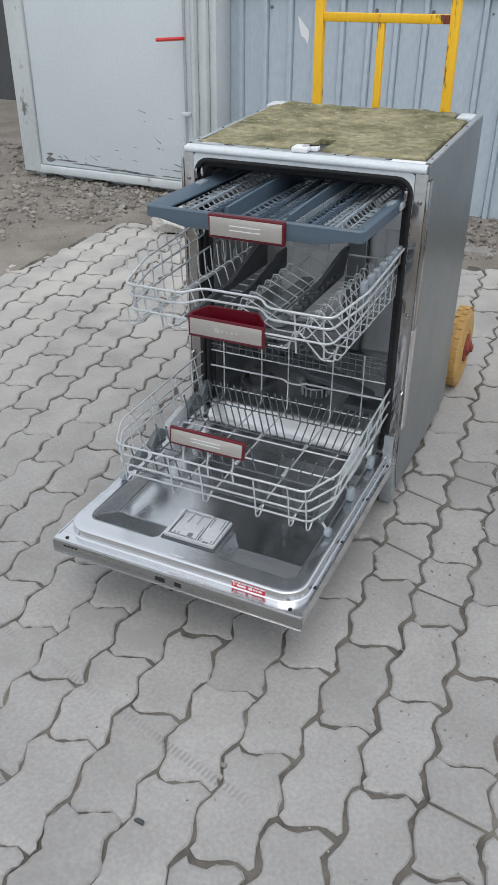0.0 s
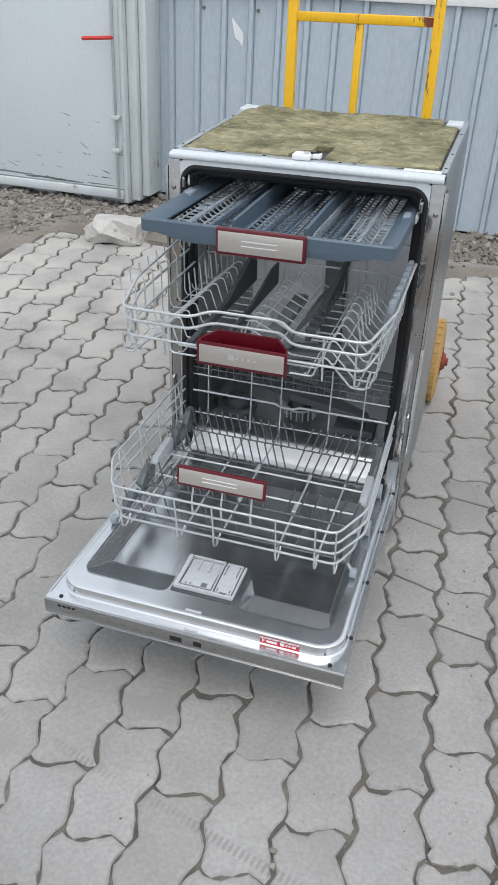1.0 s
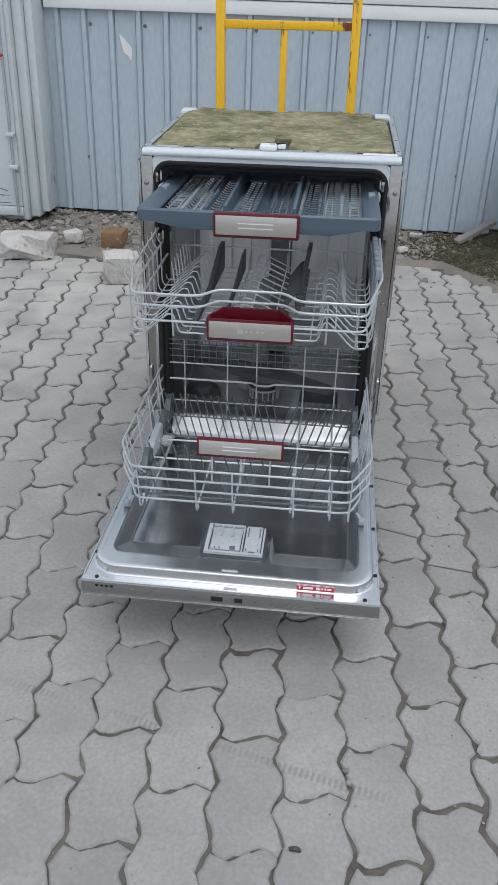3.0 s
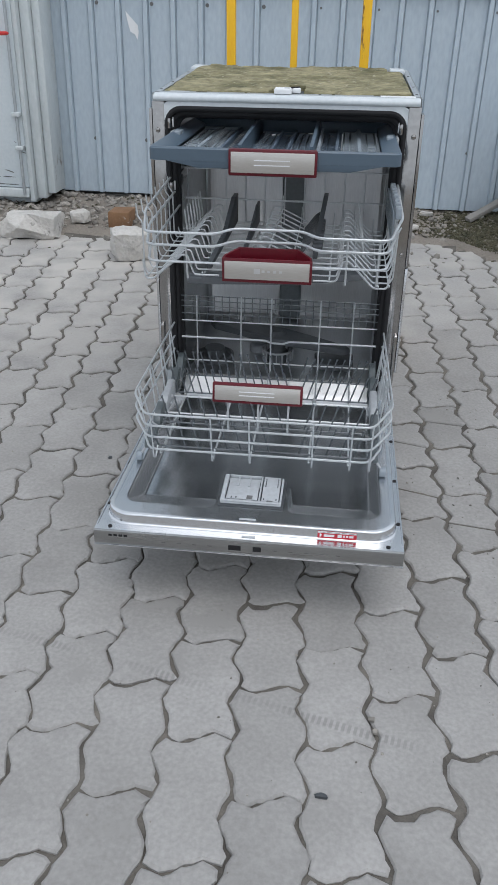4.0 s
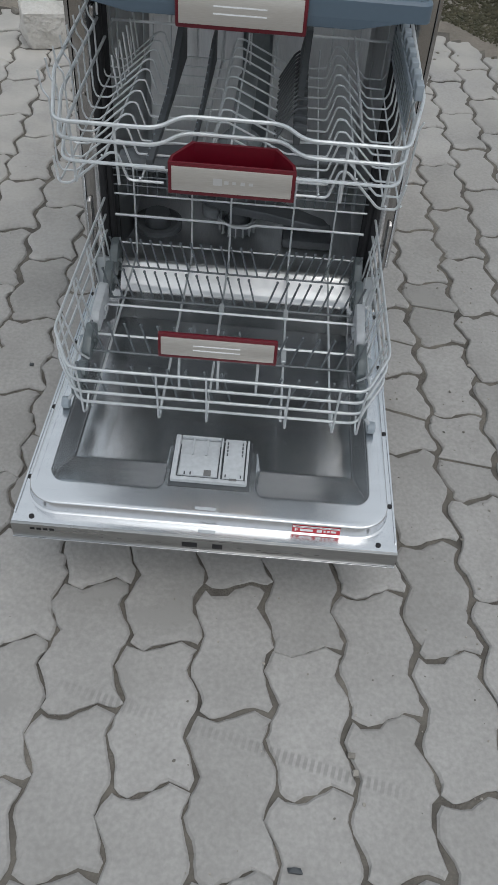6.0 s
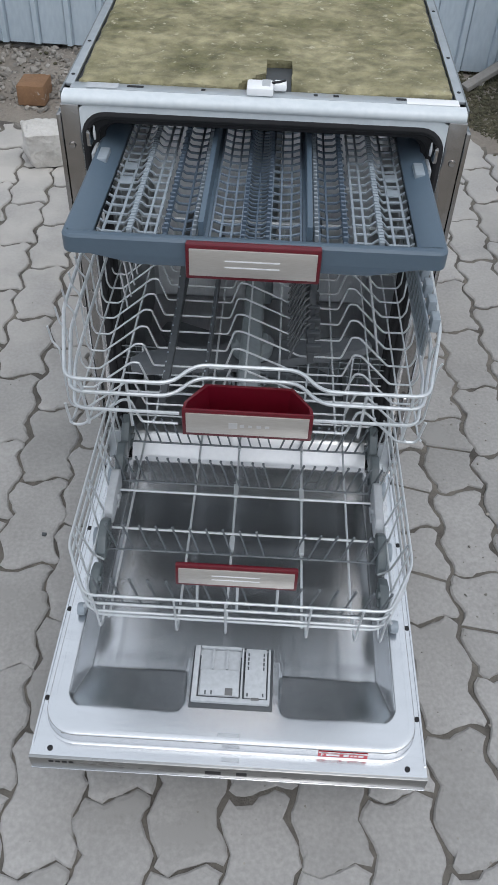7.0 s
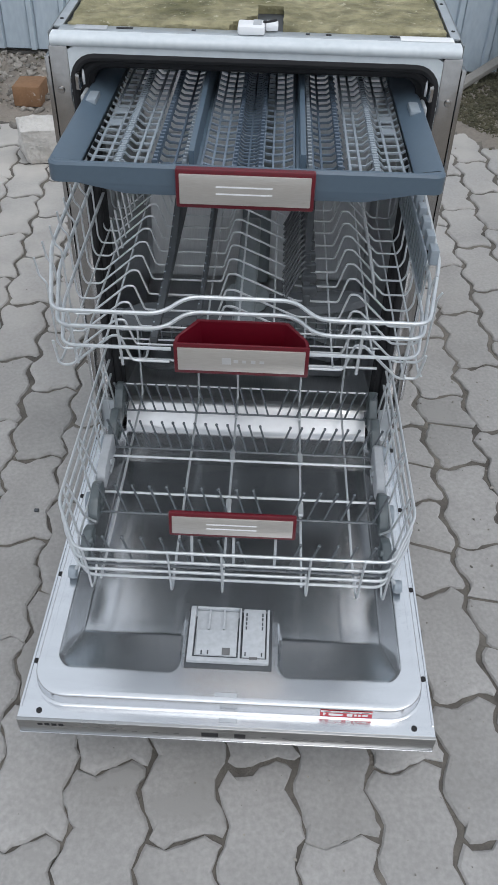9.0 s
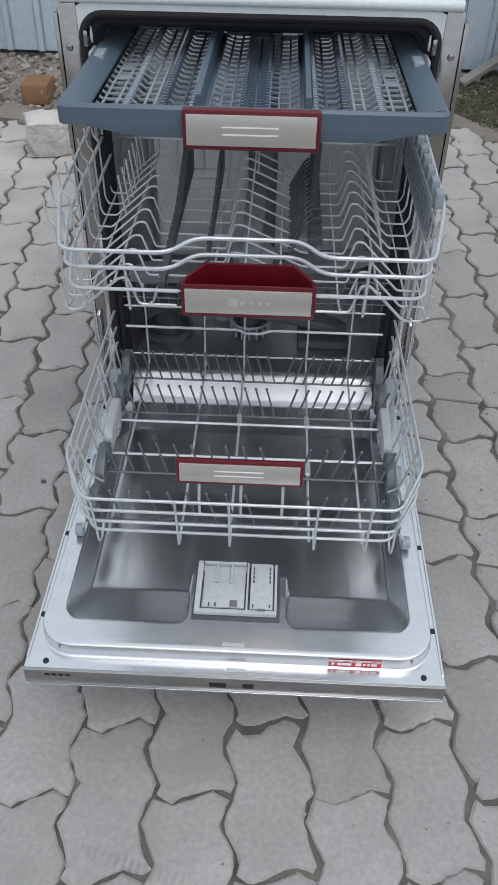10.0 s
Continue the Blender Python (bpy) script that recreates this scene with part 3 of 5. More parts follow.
bm = boxed(-0.11, 0.11, -0.022, 0.022, 0, 0.020, 0.003)
bm.transform(Matrix.Translation((0.845, 2.13, bank(0.845, 2.13) + 0.030)) @ Euler((0.1, -0.42, 0.45)).to_matrix().to_4x4())
solid("plank_end", bm, M_KERB, "short weathered grey plank lying on the soil bank", "plank", base=(0.845, 2.13, bank(0.845, 2.13)))


def gravel(count, area, smin, smax, seed, name, label, mat=M_GRAVEL, on_paving=0.04):
    """Uncounted small stones strewn over the soil, joined."""
    rnd = random.Random(seed)
    ico = bmesh.new()
    bmesh.ops.create_icosphere(ico, subdivisions=1, radius=1.0)
    tmpl = [v.co.copy() for v in ico.verts]
    tri = [[v.index for v in f.verts] for f in ico.faces]
    ico.free()
    vs, fs = [], []
    for _ in range(count):
        x, y = area(rnd)
        if paved(x, y) and rnd.random() > on_paving:
            continue
        s = smin * (smax / smin) ** (rnd.random() ** 2.2)
        sx, sy, sz = s * rnd.uniform(0.7, 1.3), s * rnd.uniform(0.7, 1.3), s * rnd.uniform(0.45, 0.9)
        rot = Euler((rnd.uniform(-0.4, 0.4), rnd.uniform(-0.4, 0.4), rnd.uniform(0, 6.3))).to_matrix()
        z = (lie(x, y) if paved(x, y) else bank(x, y)) + sz * 0.35
        o = len(vs)
        for c in tmpl:
            k = rnd.uniform(0.75, 1.2)
            p = rot @ Vector((c.x * sx * k, c.y * sy * k, c.z * sz * k))
            vs.append((x + p.x, y + p.y, z + p.z))
        fs += [[o + a for a in t] for t in tri]
    me = bpy.data.meshes.new(name)
    me.from_pydata(vs, [], fs)
    me.materials.append(mat)
    ob = new(name, me)
    return tagged(ob, label, "gravel", kind="stuff")


gravel(2600, lambda r: (r.uniform(-3.2, -1.95), r.uniform(0.4, 2.6)), 0.004, 0.022, 1, "gravel", "loose grey gravel on dusty soil beside the paving")
gravel(4200, lambda r: (r.uniform(-2.0, 0.7), r.uniform(1.5, 2.26)), 0.004, 0.020, 2, "rubble", "loose rubble and gravel along the foot of the wall")
gravel(900, lambda r: (r.uniform(-2.4, 1.4), r.choice((r.uniform(1.9, 2.25), r.uniform(1.1, 2.2)))), 0.003, 0.009, 3, "moss_clumps", "dull green moss tufts in the soil bank", M_LEAF)
gravel(11000, lambda r: (r.gauss(0.92, 0.24), r.gauss(2.0, 0.15)), 0.003, 0.010, 4, "dark_soil_crumbs", "dark damp soil crumbs and moss at the paving edge", M_LEAF, 0.0)
gravel(260, lambda r: (r.uniform(-2.45, -1.3), r.gauss(1.98, 0.06)), 0.006, 0.020, 5, "rubble_row", "broken grey stones under the container door")
gravel(420, lambda r: (r.uniform(-0.9, 1.0), r.uniform(-1.4, 0.8)), 0.0010, 0.0028, 6, "grit", "fine pale grit scattered on the paving", M_GRAVEL, 1.0)
gravel(380, lambda r: (r.gauss(0.62, 0.16), r.uniform(-1.0, 0.4)), 0.0012, 0.0036, 7, "joint_grit", "coarse grit lying in the wider paving joints", M_GRAVEL, 1.0)

# white tank at the wall's far end
tank = thing("plastic_tank", (1.085, 1.98, bank(1.085, 1.98)), "white rounded plastic tank standing on the soil by the wall", "tank")
tz = bank(1.085, 1.98)
part("body", lathe(bmesh.new(), [(0.10, -0.01), (0.10, 0.14), (0.115, 0.185), (0.150, 0.215), (0.180, 0.245), (0.192, 0.28), (0.196, 0.31), (0.190, 0.315), (0.197, 0.40), (0.190, 0.48), (0.15, 0.54), (0.07, 0.56)], (1.087, 1.98, tz), (0, 0, 1), 32), M_WHITE, tank)
part("cap", lathe(bmesh.new(), [(0.06, 0.555), (0.06, 0.585), (0.05, 0.595)], (1.087, 1.98, tz), (0, 0, 1), 20), M_WHITE, tank)

# ---- hand truck behind the dishwasher ----
TY = 0.635
truck = thing("hand_truck", (0, TY, lie(0, TY)), "yellow painted steel hand truck with chipped paint behind the dishwasher", "hand truck")


def square_bar(p, q, w, d):
    """A square steel tube from p to q."""
    p, q = Vector(p), Vector(q)
    bm = boxed(-w / 2, w / 2, -d / 2, d / 2, 0, (q - p).length, 0.003)
    bm.transform(Matrix.Translation(p) @ (q - p).to_track_quat("Z", "Y").to_matrix().to_4x4())
    return bm


def upright(x0, x1):
    bm = boxed(-0.0128, 0.0128, -0.0125, 0.0125, 0, 1.3, 0.003)
    for v in bm.verts:
        s = v.co.z / 1.3
        v.co += Vector((x0 + (x1 - x0) * s, TY, 0.052))
    return bm


part("upright", upright(-0.192, -0.196), M_YELLOW, truck)
part("upright", upright(0.192, 0.186), M_YELLOW, truck)
part("crossbar", boxed(-0.183, 0.174, TY - 0.011, TY + 0.011, 1.130, 1.153, 0.003), M_YELLOW, truck)
part("crossbar", boxed(-0.181, 0.181, TY - 0.011, TY + 0.011, 0.56, 0.583, 0.003), M_YELLOW, truck)
part("crossbar", boxed(-0.181, 0.181, TY - 0.011, TY + 0.011, 0.10, 0.123, 0.003), M_YELLOW, truck)
part("centre_bar", boxed(-0.0230, -0.0040, TY - 0.009, TY + 0.009, 0.584, 1.1295, 0.002), M_YELLOW, truck)
part("top_handle", wire([(-0.196, TY, 1.345), (-0.196, TY + 0.05, 1.39), (0.186, TY + 0.05, 1.39), (0.186, TY, 1.345)], 0.011, 0.03, 10), M_YELLOW, truck)
part("weld_patch", boxed(0.158, 0.1745, TY - 0.0125, TY - 0.0105, 1.131, 1.152, 0.0), M_RUST, truck, "burnt weld at the joint")
part("toe_plate", boxed(-0.2, 0.2, TY - 0.07, TY + 0.03, lie(0, TY) + 0.006, lie(0, TY) + 0.013, 0.002), M_YELLOW, truck)
AX = (0, 0.722, 0.183)
part("axle", wire([(-0.29, AX[1], lie(-0.305, AX[1]) + 0.1322), (0.29, AX[1], lie(0.305, AX[1]) + 0.1322)], 0.010, sides=10), M_RUST, truck)
for sx in (-1, 1):
    part("axle_bracket", square_bar((sx * 0.19, TY, 0.30), (sx * 0.19, AX[1], AX[2]), 0.018, 0.018), M_YELLOW, truck)
    part("axle_bracket", square_bar((sx * 0.19, TY, 0.12), (sx * 0.19, AX[1], AX[2]), 0.018, 0.018), M_YELLOW, truck)
    c = (sx * 0.305, AX[1], lie(sx * 0.305, AX[1]) + 0.1322)
    wheel = part("wheel", lathe(bmesh.new(), [(0.075, -0.023), (0.105, -0.0235), (0.120, -0.020), (0.129, -0.010), (0.131, 0.0), (0.129, 0.010), (0.120, 0.020), (0.105, 0.0235), (0.075, 0.023)], c, (sx, 0, 0), 36), M_TYRE, truck, "worn tan rubber wheel")
    for k in range(26):
        a = 2 * math.pi * (k + 0.5) / 26
        for side in (-1, 1):
            bm = boxed(side * 0.0095 - 0.0085, side * 0.0095 + 0.0085, -0.0125, 0.0125, 0.1285, 0.1322, 0.0012, 1)
            bm.transform(Matrix.Translation(c) @ Matrix.Rotation(a + side * 0.06, 4, "X"))
            part("tread_block", bm, M_TYRE, wheel)
    part("rim", lathe(bmesh.new(), [(0.072, -0.027), (0.072, -0.024), (0.074, 0.024), (0.058, 0.026), (0.052, 0.018), (0.028, 0.018), (0.026, 0.034), (0.012, 0.036)], c, (sx, 0, 0), 28), M_TYRE, wheel)
    part("hub", lathe(bmesh.new(), [(0.046, 0.0), (0.046, 0.0275), (0.030, 0.028), (0.03, 0.030), (0.022, 0.038), (0.013, 0.039), (0.013, 0.046)], c, (sx, 0, 0), 20), M_RUST, wheel, "rusty red wheel hub")

truck.location += Vector((-0.012, 0.012, 0.0))

# small litter on the paving
for x, y, sx, sy, sz, seed, name, label in ((0.166, -1.062, 0.011, 0.004, 0.004, 21, "twig_chip", "tiny dark chip of wood on the paving"), (-0.424, -0.12, 0.005, 0.004, 0.003, 22, "pebble", "tiny dark pebble on the paving"), (0.246, -0.90, 0.006, 0.005, 0.004, 23, "pebble", "small grey pebble in a paving joint"), (0.252, -0.925, 0.005, 0.006, 0.004, 24, "pebble", "small grey pebble in a paving joint")):
    bm = lump(seed, sx, sy, sz)
    bm.transform(Matrix.Translation((x, y, lie(x, y) + sz * 0.6)))
    solid(name, bm, M_DARK if seed < 23 else M_GRAVEL, label, "pebble", base=(x, y, lie(x, y)), sharp=24)

# ---- dishwasher ----
dw = thing("dishwasher", (0, 0.27, lie(0, 0.27)), "built-in stainless dishwasher with its door open, standing on the paving", "dishwasher")
W, D, TOP = 0.2975, 0.560, 0.898
# galvanised side panels, rails and back
for s in (-1, 1):
    x0, x1 = sorted((s * W, s * (W - 0.0025)))
    bm = bmesh.new()
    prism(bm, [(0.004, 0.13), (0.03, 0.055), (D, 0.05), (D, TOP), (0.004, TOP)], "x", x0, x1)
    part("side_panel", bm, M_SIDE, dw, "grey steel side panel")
    part("top_rail", boxed(*sorted((s * (W - 0.0028), s * (W - 0.016))), 0.03, D, TOP - 0.004, TOP + 0.0015, 0.001), M_GALV, dw)
    for y in (0.06, 0.19, 0.40):
        bm = bmesh.new()
        disc(bm, (s * (W - 0.009), y, TOP + 0.0018), (0, 0, 1), 0.003, 0.001, 8)
        part("rail_hole", bm, M_BLACK, dw)
    # front flange of polished steel, its bolts
    fl = part("front_flange", boxed(*sorted((s * 0.2705, s * (W + 0.0005))), -0.004, 0.012, 0.235, 0.8825, 0.0018), M_BRIGHT, dw, "polished steel front flange")
    part("flange_lip", boxed(*sorted((s * (W + 0.001), s * (W + 0.0075))), -0.006, 0.025, 0.530, 0.868, 0.0012), M_BRIGHT, dw)
    # same lip, paler steel here: a bright reflection put into the colour
    part("flange_lip", boxed(*sorted((s * (W + 0.001), s * (W + 0.0075))), -0.006, 0.025, 0.26, 0.528, 0.0012), M_STEEL, dw)
    for z in (0.822, 0.56, 0.305):
        bm = bmesh.new()
        lathe(bm, [(0.0055, -0.001), (0.0055, 0.001), (0.0045, 0.003), (0.002, 0.0036)], (s * 0.286, -0.0042, z), (0, -1, 0), 12)
        part("bolt", bm, M_BRIGHT, fl)
    part("hinge_arm", boxed(*sorted((s * 0.274, s * 0.284)), -0.10, 0.02, 0.128, 0.150, 0.002), M_STEEL, dw)
    bm = bmesh.new()
    prism(bm, [(-0.012, 0.235), (0.035, 0.235), (0.06, 0.04), (0.0, 0.025), (-0.01, 0.08)], "x", *sorted((s * 0.262, s * 0.2945)), bevel=0.003)
    part("hinge_bracket", bm, M_GALV, dw, "galvanised hinge bracket")
    bm = bmesh.new()
    prism(bm, [(-0.014, 0.36), (0.004, 0.37), (0.002, 0.19), (-0.02, 0.16)], "x", *sorted((s * 0.2885, s * 0.2965)), bevel=0.002)
    part("hinge_cover", bm, M_BRIGHT, dw)
    for y in (0.05, 0.48):
        bm = bmesh.new()
        fx = s * 0.25
        disc(bm, (fx, y, (lie(fx, y) + 0.062) / 2), (0, 0, 1), 0.009, 0.062 - lie(fx, y), 10)
        disc(bm, (fx, y, lie(fx, y) + 0.006), (0, 0, 1), 0.02, 0.012, 14, 0.002)
        part("foot", bm, M_DARK, dw)
part("back_panel", boxed(-W + 0.003, W - 0.003, D - 0.003, D, 0.06, TOP), M_GALV, dw)
part("base_tray", boxed(-0.292, 0.292, 0.03, D - 0.004, 0.055, 0.145, 0.004), M_DARK, dw, "dark plastic base tray")
part("kick_panel", boxed(-0.26, 0.26, 0.02, 0.0295, 0.06, 0.14, 0.002), M_GALV, dw)

# tub
tx, ty0, ty1, tz0, tz1 = 0.262, 0.012, 0.505, 0.165, 0.868


def tub_wall():
    bm = bmesh.new()
    r, seg = 0.035, 5
    ring = []
    for cx, cz, a0 in ((tx - r, tz1 - r, 0), (-tx + r, tz1 - r, 90), (-tx + r, tz0 + r, 180), (tx - r, tz0 + r, 270)):
        for k in range(seg + 1):
            a = radians(a0 + 90 * k / seg)
            ring.append((cx + r * math.cos(a), cz + r * math.sin(a)))
    n = len(ring)
    loops = []
    for y, k in ((ty0 - 0.008, 1.0), (ty1 - 0.03, 1.0), (ty1 - 0.008, 0.985), (ty1, 0.95)):
        loops.append([bm.verts.new((x * k, y, (z - 0.52) * k + 0.52)) for x, z in ring])
    for a, b in zip(loops, loops[1:]):
        for i in range(n):
            bm.faces.new((a[i], a[(i + 1) % n], b[(i + 1) % n], b[i]))
    bm.faces.new(loops[-1])
    # outer skin, so that the tub has a thickness
    out = [[bm.verts.new((x * 1.012, y, (z - 0.52) * 1.008 + 0.52)) for x, z in ring] for y in (ty0 - 0.008, ty1 + 0.004)]
    for i in range(n):
        bm.faces.new((out[0][(i + 1) % n], out[0][i], out[1][i], out[1][(i + 1) % n]))
        bm.faces.new((loops[0][(i + 1) % n], loops[0][i], out[0][i], out[0][(i + 1) % n]))
    bm.faces.new(out[1])
    return bm


tub = part("tub", tub_wall(), M_TUB, dw, "brushed stainless tub interior")
bm = bmesh.new()
prism(bm, [(0.005, 0.172), (0.05, 0.185), (0.10, 0.183), (0.20, 0.172), (0.36, 0.176), (0.50, 0.20), (0.50, 0.167), (0.005, 0.167)], "x", -0.258, 0.258)
part("tub_floor", bm, M_TUB, tub)
bm = bmesh.new()
prism(bm, [(-0.0345, 0.160), (-0.0345, 0.180), (-0.0335, 0.1865), (-0.0300, 0.1905), (-0.0040, 0.2190), (0.0, 0.2225), (0.004, 0.2242), (0.009, 0.2240), (0.014, 0.2215), (0.06, 0.190), (0.06, 0.168), (0.01, 0.166)], "x", -0.238, 0.238, bevel=0.0012)
part("sill", bm, M_EMBOSS, tub, "bright folded steel sill")
# black door gasket round the opening
gas = []
for cx, cz, a0 in ((0.232, 0.836, 0), (-0.232, 0.836, 90)):
    for k in range(7):
        a = radians(a0 + 15 * k)
        gas.append((cx + 0.033 * math.cos(a), 0.000, cz + 0.033 * math.sin(a)))
for name, y, inward in (("gasket", 0.0, 0.0), ("gasket_lip", 0.012, 0.009), ("gasket_lip", 0.026, 0.015)):
    k = 1 - inward / 0.265
    part(name, wire([(x * k, y, z - inward * (z > 0.3)) for x, _, z in [(0.265, 0, 0.20), *gas, (-0.265, 0, 0.20)]], 0.0070 if inward == 0.0 else 0.0085, sides=10), M_BLACK, dw, "black rubber door gasket")


def front_frame():
    """Steel face of the opening with round upper corners."""
    bm = bmesh.new()
    inner = [(0.268, 0.60)] + [(0.232 + 0.036 * math.cos(radians(15 * k)), 0.832 + 0.036 * math.sin(radians(15 * k))) for k in range(7)]
    inner = inner + [(-x, z) for x, z in reversed(inner)]
    outer = [(0.2702, 0.60), (0.2702, 0.80), (0.2702, 0.86), (0.2702, 0.878), (0.262, 0.8826), (0.255, 0.8826), (0.245, 0.8826), (0.23, 0.8826)]
    outer = outer + [(-x, z) for x, z in reversed(outer)]
    lo = [[bm.verts.new((x, y, z)) for x, z in ring] for ring, y in ((inner, -0.0045), (outer, -0.0045), (inner, 0.01), (outer, 0.01))]
    n = len(inner)
    for i in range(n - 1):
        bm.faces.new((lo[0][i], lo[0][i + 1], lo[1][i + 1], lo[1][i]))
        bm.faces.new((lo[2][i + 1], lo[2][i], lo[3][i], lo[3][i + 1]))
        bm.faces.new((lo[2][i], lo[2][i + 1], lo[0][i + 1], lo[0][i]))
        bm.faces.new((lo[1][i], lo[1][i + 1], lo[3][i + 1], lo[3][i]))
    return bm


part("front_frame", front_frame(), M_STRIP, dw, "pale frame round the tub opening")
bm = bmesh.new()
prism(bm, [(-0.006, 0.8830), (-0.0085, 0.8855), (-0.0092, 0.889), (-0.0085, 0.8925), (-0.006, 0.8955), (-0.001, 0.8975), (0.014, 0.8985), (0.014, 0.883)], "x", -0.2935, 0.2935)
part("top_strip", bm, M_STRIP, dw, "pale plastic strip over the opening")
part("top_front_rail", boxed(-0.285, 0.285, 0.0145, 0.036, 0.890, 0.8992, 0.001), M_GALV, dw)
for x, w in ((-0.19, 0.012), (-0.09, 0.003), (0.075, 0.003), (0.105, 0.004), (0.205, 0.012)):
    part("rail_slot", boxed(x - w, x + w, 0.024, 0.030, 0.8993, 0.8998), M_BLACK, dw)
part("tape_strip", boxed(0.208, 0.284, 0.013, 0.032, 0.8987, 0.9000, 0.0003), M_WHITE, dw, "white adhesive tape")
part("tape_strip", boxed(-0.262, -0.215, 0.016, 0.034, 0.8994, 0.9002, 0.0003), M_DISP, dw, "translucent adhesive tape")
latch = part("latch", boxed(-0.026, 0.013, 0.012, 0.046, 0.8995, 0.911, 0.003), M_WHITE, dw, "white plastic door latch")
part("latch_arm", boxed(0.0132, 0.032, 0.030, 0.050, 0.9000, 0.9105, 0.003), M_WHITE, latch)
part("latch_hook", wire([(0.010, 0.034, 0.9112), (0.020, 0.036, 0.9118), (0.029, 0.044, 0.9112)], 0.0018, 0.004, 8), M_BLACK, latch)
part("latch_slot", boxed(-0.004, 0.008, 0.022, 0.044, 0.9108, 0.9116), M_DISP, latch)


def wool_mat():
    """Mineral wool mat with a notch at the latch and cut rear corners."""
    nx, ny = 112, 98
    x0, x1, y0, y1 = -0.2755, 0.2755, 0.038, 0.540
    bm = bmesh.new()
    grid = {}
    for j in range(ny + 1):
        for i in range(nx + 1):
            x, y = x0 + (x1 - x0) * i / nx, y0 + (y1 - y0) * j / ny
            cut = (0.0 < x < 0.038 and y < 0.132) or (-0.036 < x <= 0.0 and y < 0.038 + 0.036 * (x + 0.036) / 0.036) or (abs(x + 0.006) > 0.247 - 0.3 * max(0.0, y - 0.5) and y > 0.466 + 0.004 * math.sin(x * 90))
            if cut:
                continue
            z = 0.9045 + 0.0035 * noise.noise((x * 22, y * 22, 0)) + 0.0022 * noise.noise((x * 70, y * 90, 4)) + 0.004 * noise.noise((x * 5, y * 5, 9))
            e = min(x - x0, x1 - x, y - y0, y1 - y)
            z -= 0.004 * (1 - smooth(e / 0.008))
            grid[i, j] = bm.verts.new((x + 0.0012 * noise.noise((x * 60, y * 60, 2)), y + 0.0012 * noise.noise((x * 60, y * 60, 6)), z))
    for (i, j), v in list(grid.items()):
        q = [grid.get(k) for k in ((i, j), (i + 1, j), (i + 1, j + 1), (i, j + 1))]
        if all(q):
            bm.faces.new(q)
    made = bmesh.ops.extrude_face_region(bm, geom=bm.faces[:])
    for v in [g for g in made["geom"] if isinstance(g, bmesh.types.BMVert)]:
        v.co.z = 0.893
    return bm


part("insulation_mat", wool_mat(), M_WOOL, dw, "matted olive-brown mineral wool insulation mat", sharp=60)
part("tub_roof", boxed(-0.288, 0.288, 0.03, D - 0.004, 0.882, 0.8925), M_DARK, dw)
for s in (-1, 1):
    bm = boxed(*sorted((s * 0.250 - 0.006, s * 0.290 - 0.006)), 0.474, 0.534, 0.893, 0.9055, 0.003)
    part("corner_cap", bm, M_STRIP, dw, "milky plastic corner cap")

# fittings inside the tub
for s in (-1, 1):
    for z, y0, y1 in ((0.70, -0.24, 0.46), (0.838, -0.16, 0.46)):
        part("slide_rail", boxed(*sorted((s * 0.2535, s * 0.2605)), max(y0, -0.02), y1, z - 0.011, z + 0.011, 0.002), M_BRIGHT, dw, "steel slide rail")
        bm = bmesh.new()
        for y in (0.012, 0.05):
            lathe(bm, [(0.004, -0.006), (0.013, -0.005), (0.014, 0.0), (0.013, 0.005), (0.004, 0.006)], (s * 0.2565, y, z), (1, 0, 0), 16)
        part("roller", bm, M_WHITE, dw)
bm = lathe(bmesh.new(), [(0.030, 0.170), (0.030, 0.20), (0.022, 0.205), (0.022, 0.232), (0.028, 0.236), (0.028, 0.252), (0.014, 0.262)], (-0.015, 0.225, 0), (0, 0, 1), 24)
part("spray_hub", bm, M_ARM, dw)
bm = bmesh.new()
poly = [(-0.215, 0.02), (-0.19, 0.036), (-0.08, 0.03), (0.0, 0.045), (0.09, 0.03), (0.2, 0.018), (0.22, 0.0), (0.2, -0.018), (0.09, -0.026), (0.0, -0.045), (-0.08, -0.03), (-0.19, -0.03), (-0.215, -0.012)]
prism(bm, poly, "z", 0.236, 0.254, bevel=0.004)
bm.transform(Matrix.Translation((-0.015, 0.225, 0)) @ Matrix.Rotation(radians(-22), 4, "Z"))
part("lower_spray_arm", bm, M_ARM, dw, "dark grey spray arm")
bm = lathe(bmesh.new(), [(0.055, 0.17), (0.055, 0.187), (0.048, 0.190), (0.045, 0.180), (0.030, 0.180), (0.028, 0.206), (0.006, 0.206)], (-0.195, 0.215, 0), (0, 0, 1), 28)
part("filter", bm, M_ARM, dw)
bm = lathe(bmesh.new(), [(0.026, 0.17), (0.026, 0.192), (0.021, 0.196), (0.01, 0.196)], (-0.075, 0.285, 0), (0, 0, 1), 24)
part("salt_cap", bm, M_DISP, dw)
bm = bmesh.new()
for k in range(16):  # slotted strainer ring round the hub
    a = 2 * math.pi * k / 16
    b = boxed(-0.003, 0.003, -0.0012, 0.0012, 0.178, 0.206)
    b.transform(Matrix.Translation((-0.015 + 0.042 * math.cos(a), 0.225 + 0.042 * math.sin(a), 0)) @ Matrix.Rotation(a, 4, "Z"))
    tmp = bpy.data.meshes.new("slot")
    b.to_mesh(tmp)
    b.free()
    bm.from_mesh(tmp)
    bpy.data.meshes.remove(tmp)
tube(bm, [(-0.015 + 0.042 * math.cos(2 * math.pi * k / 24), 0.225 + 0.042 * math.sin(2 * math.pi * k / 24), 0.207) for k in range(24)], 0.003, 6, True)
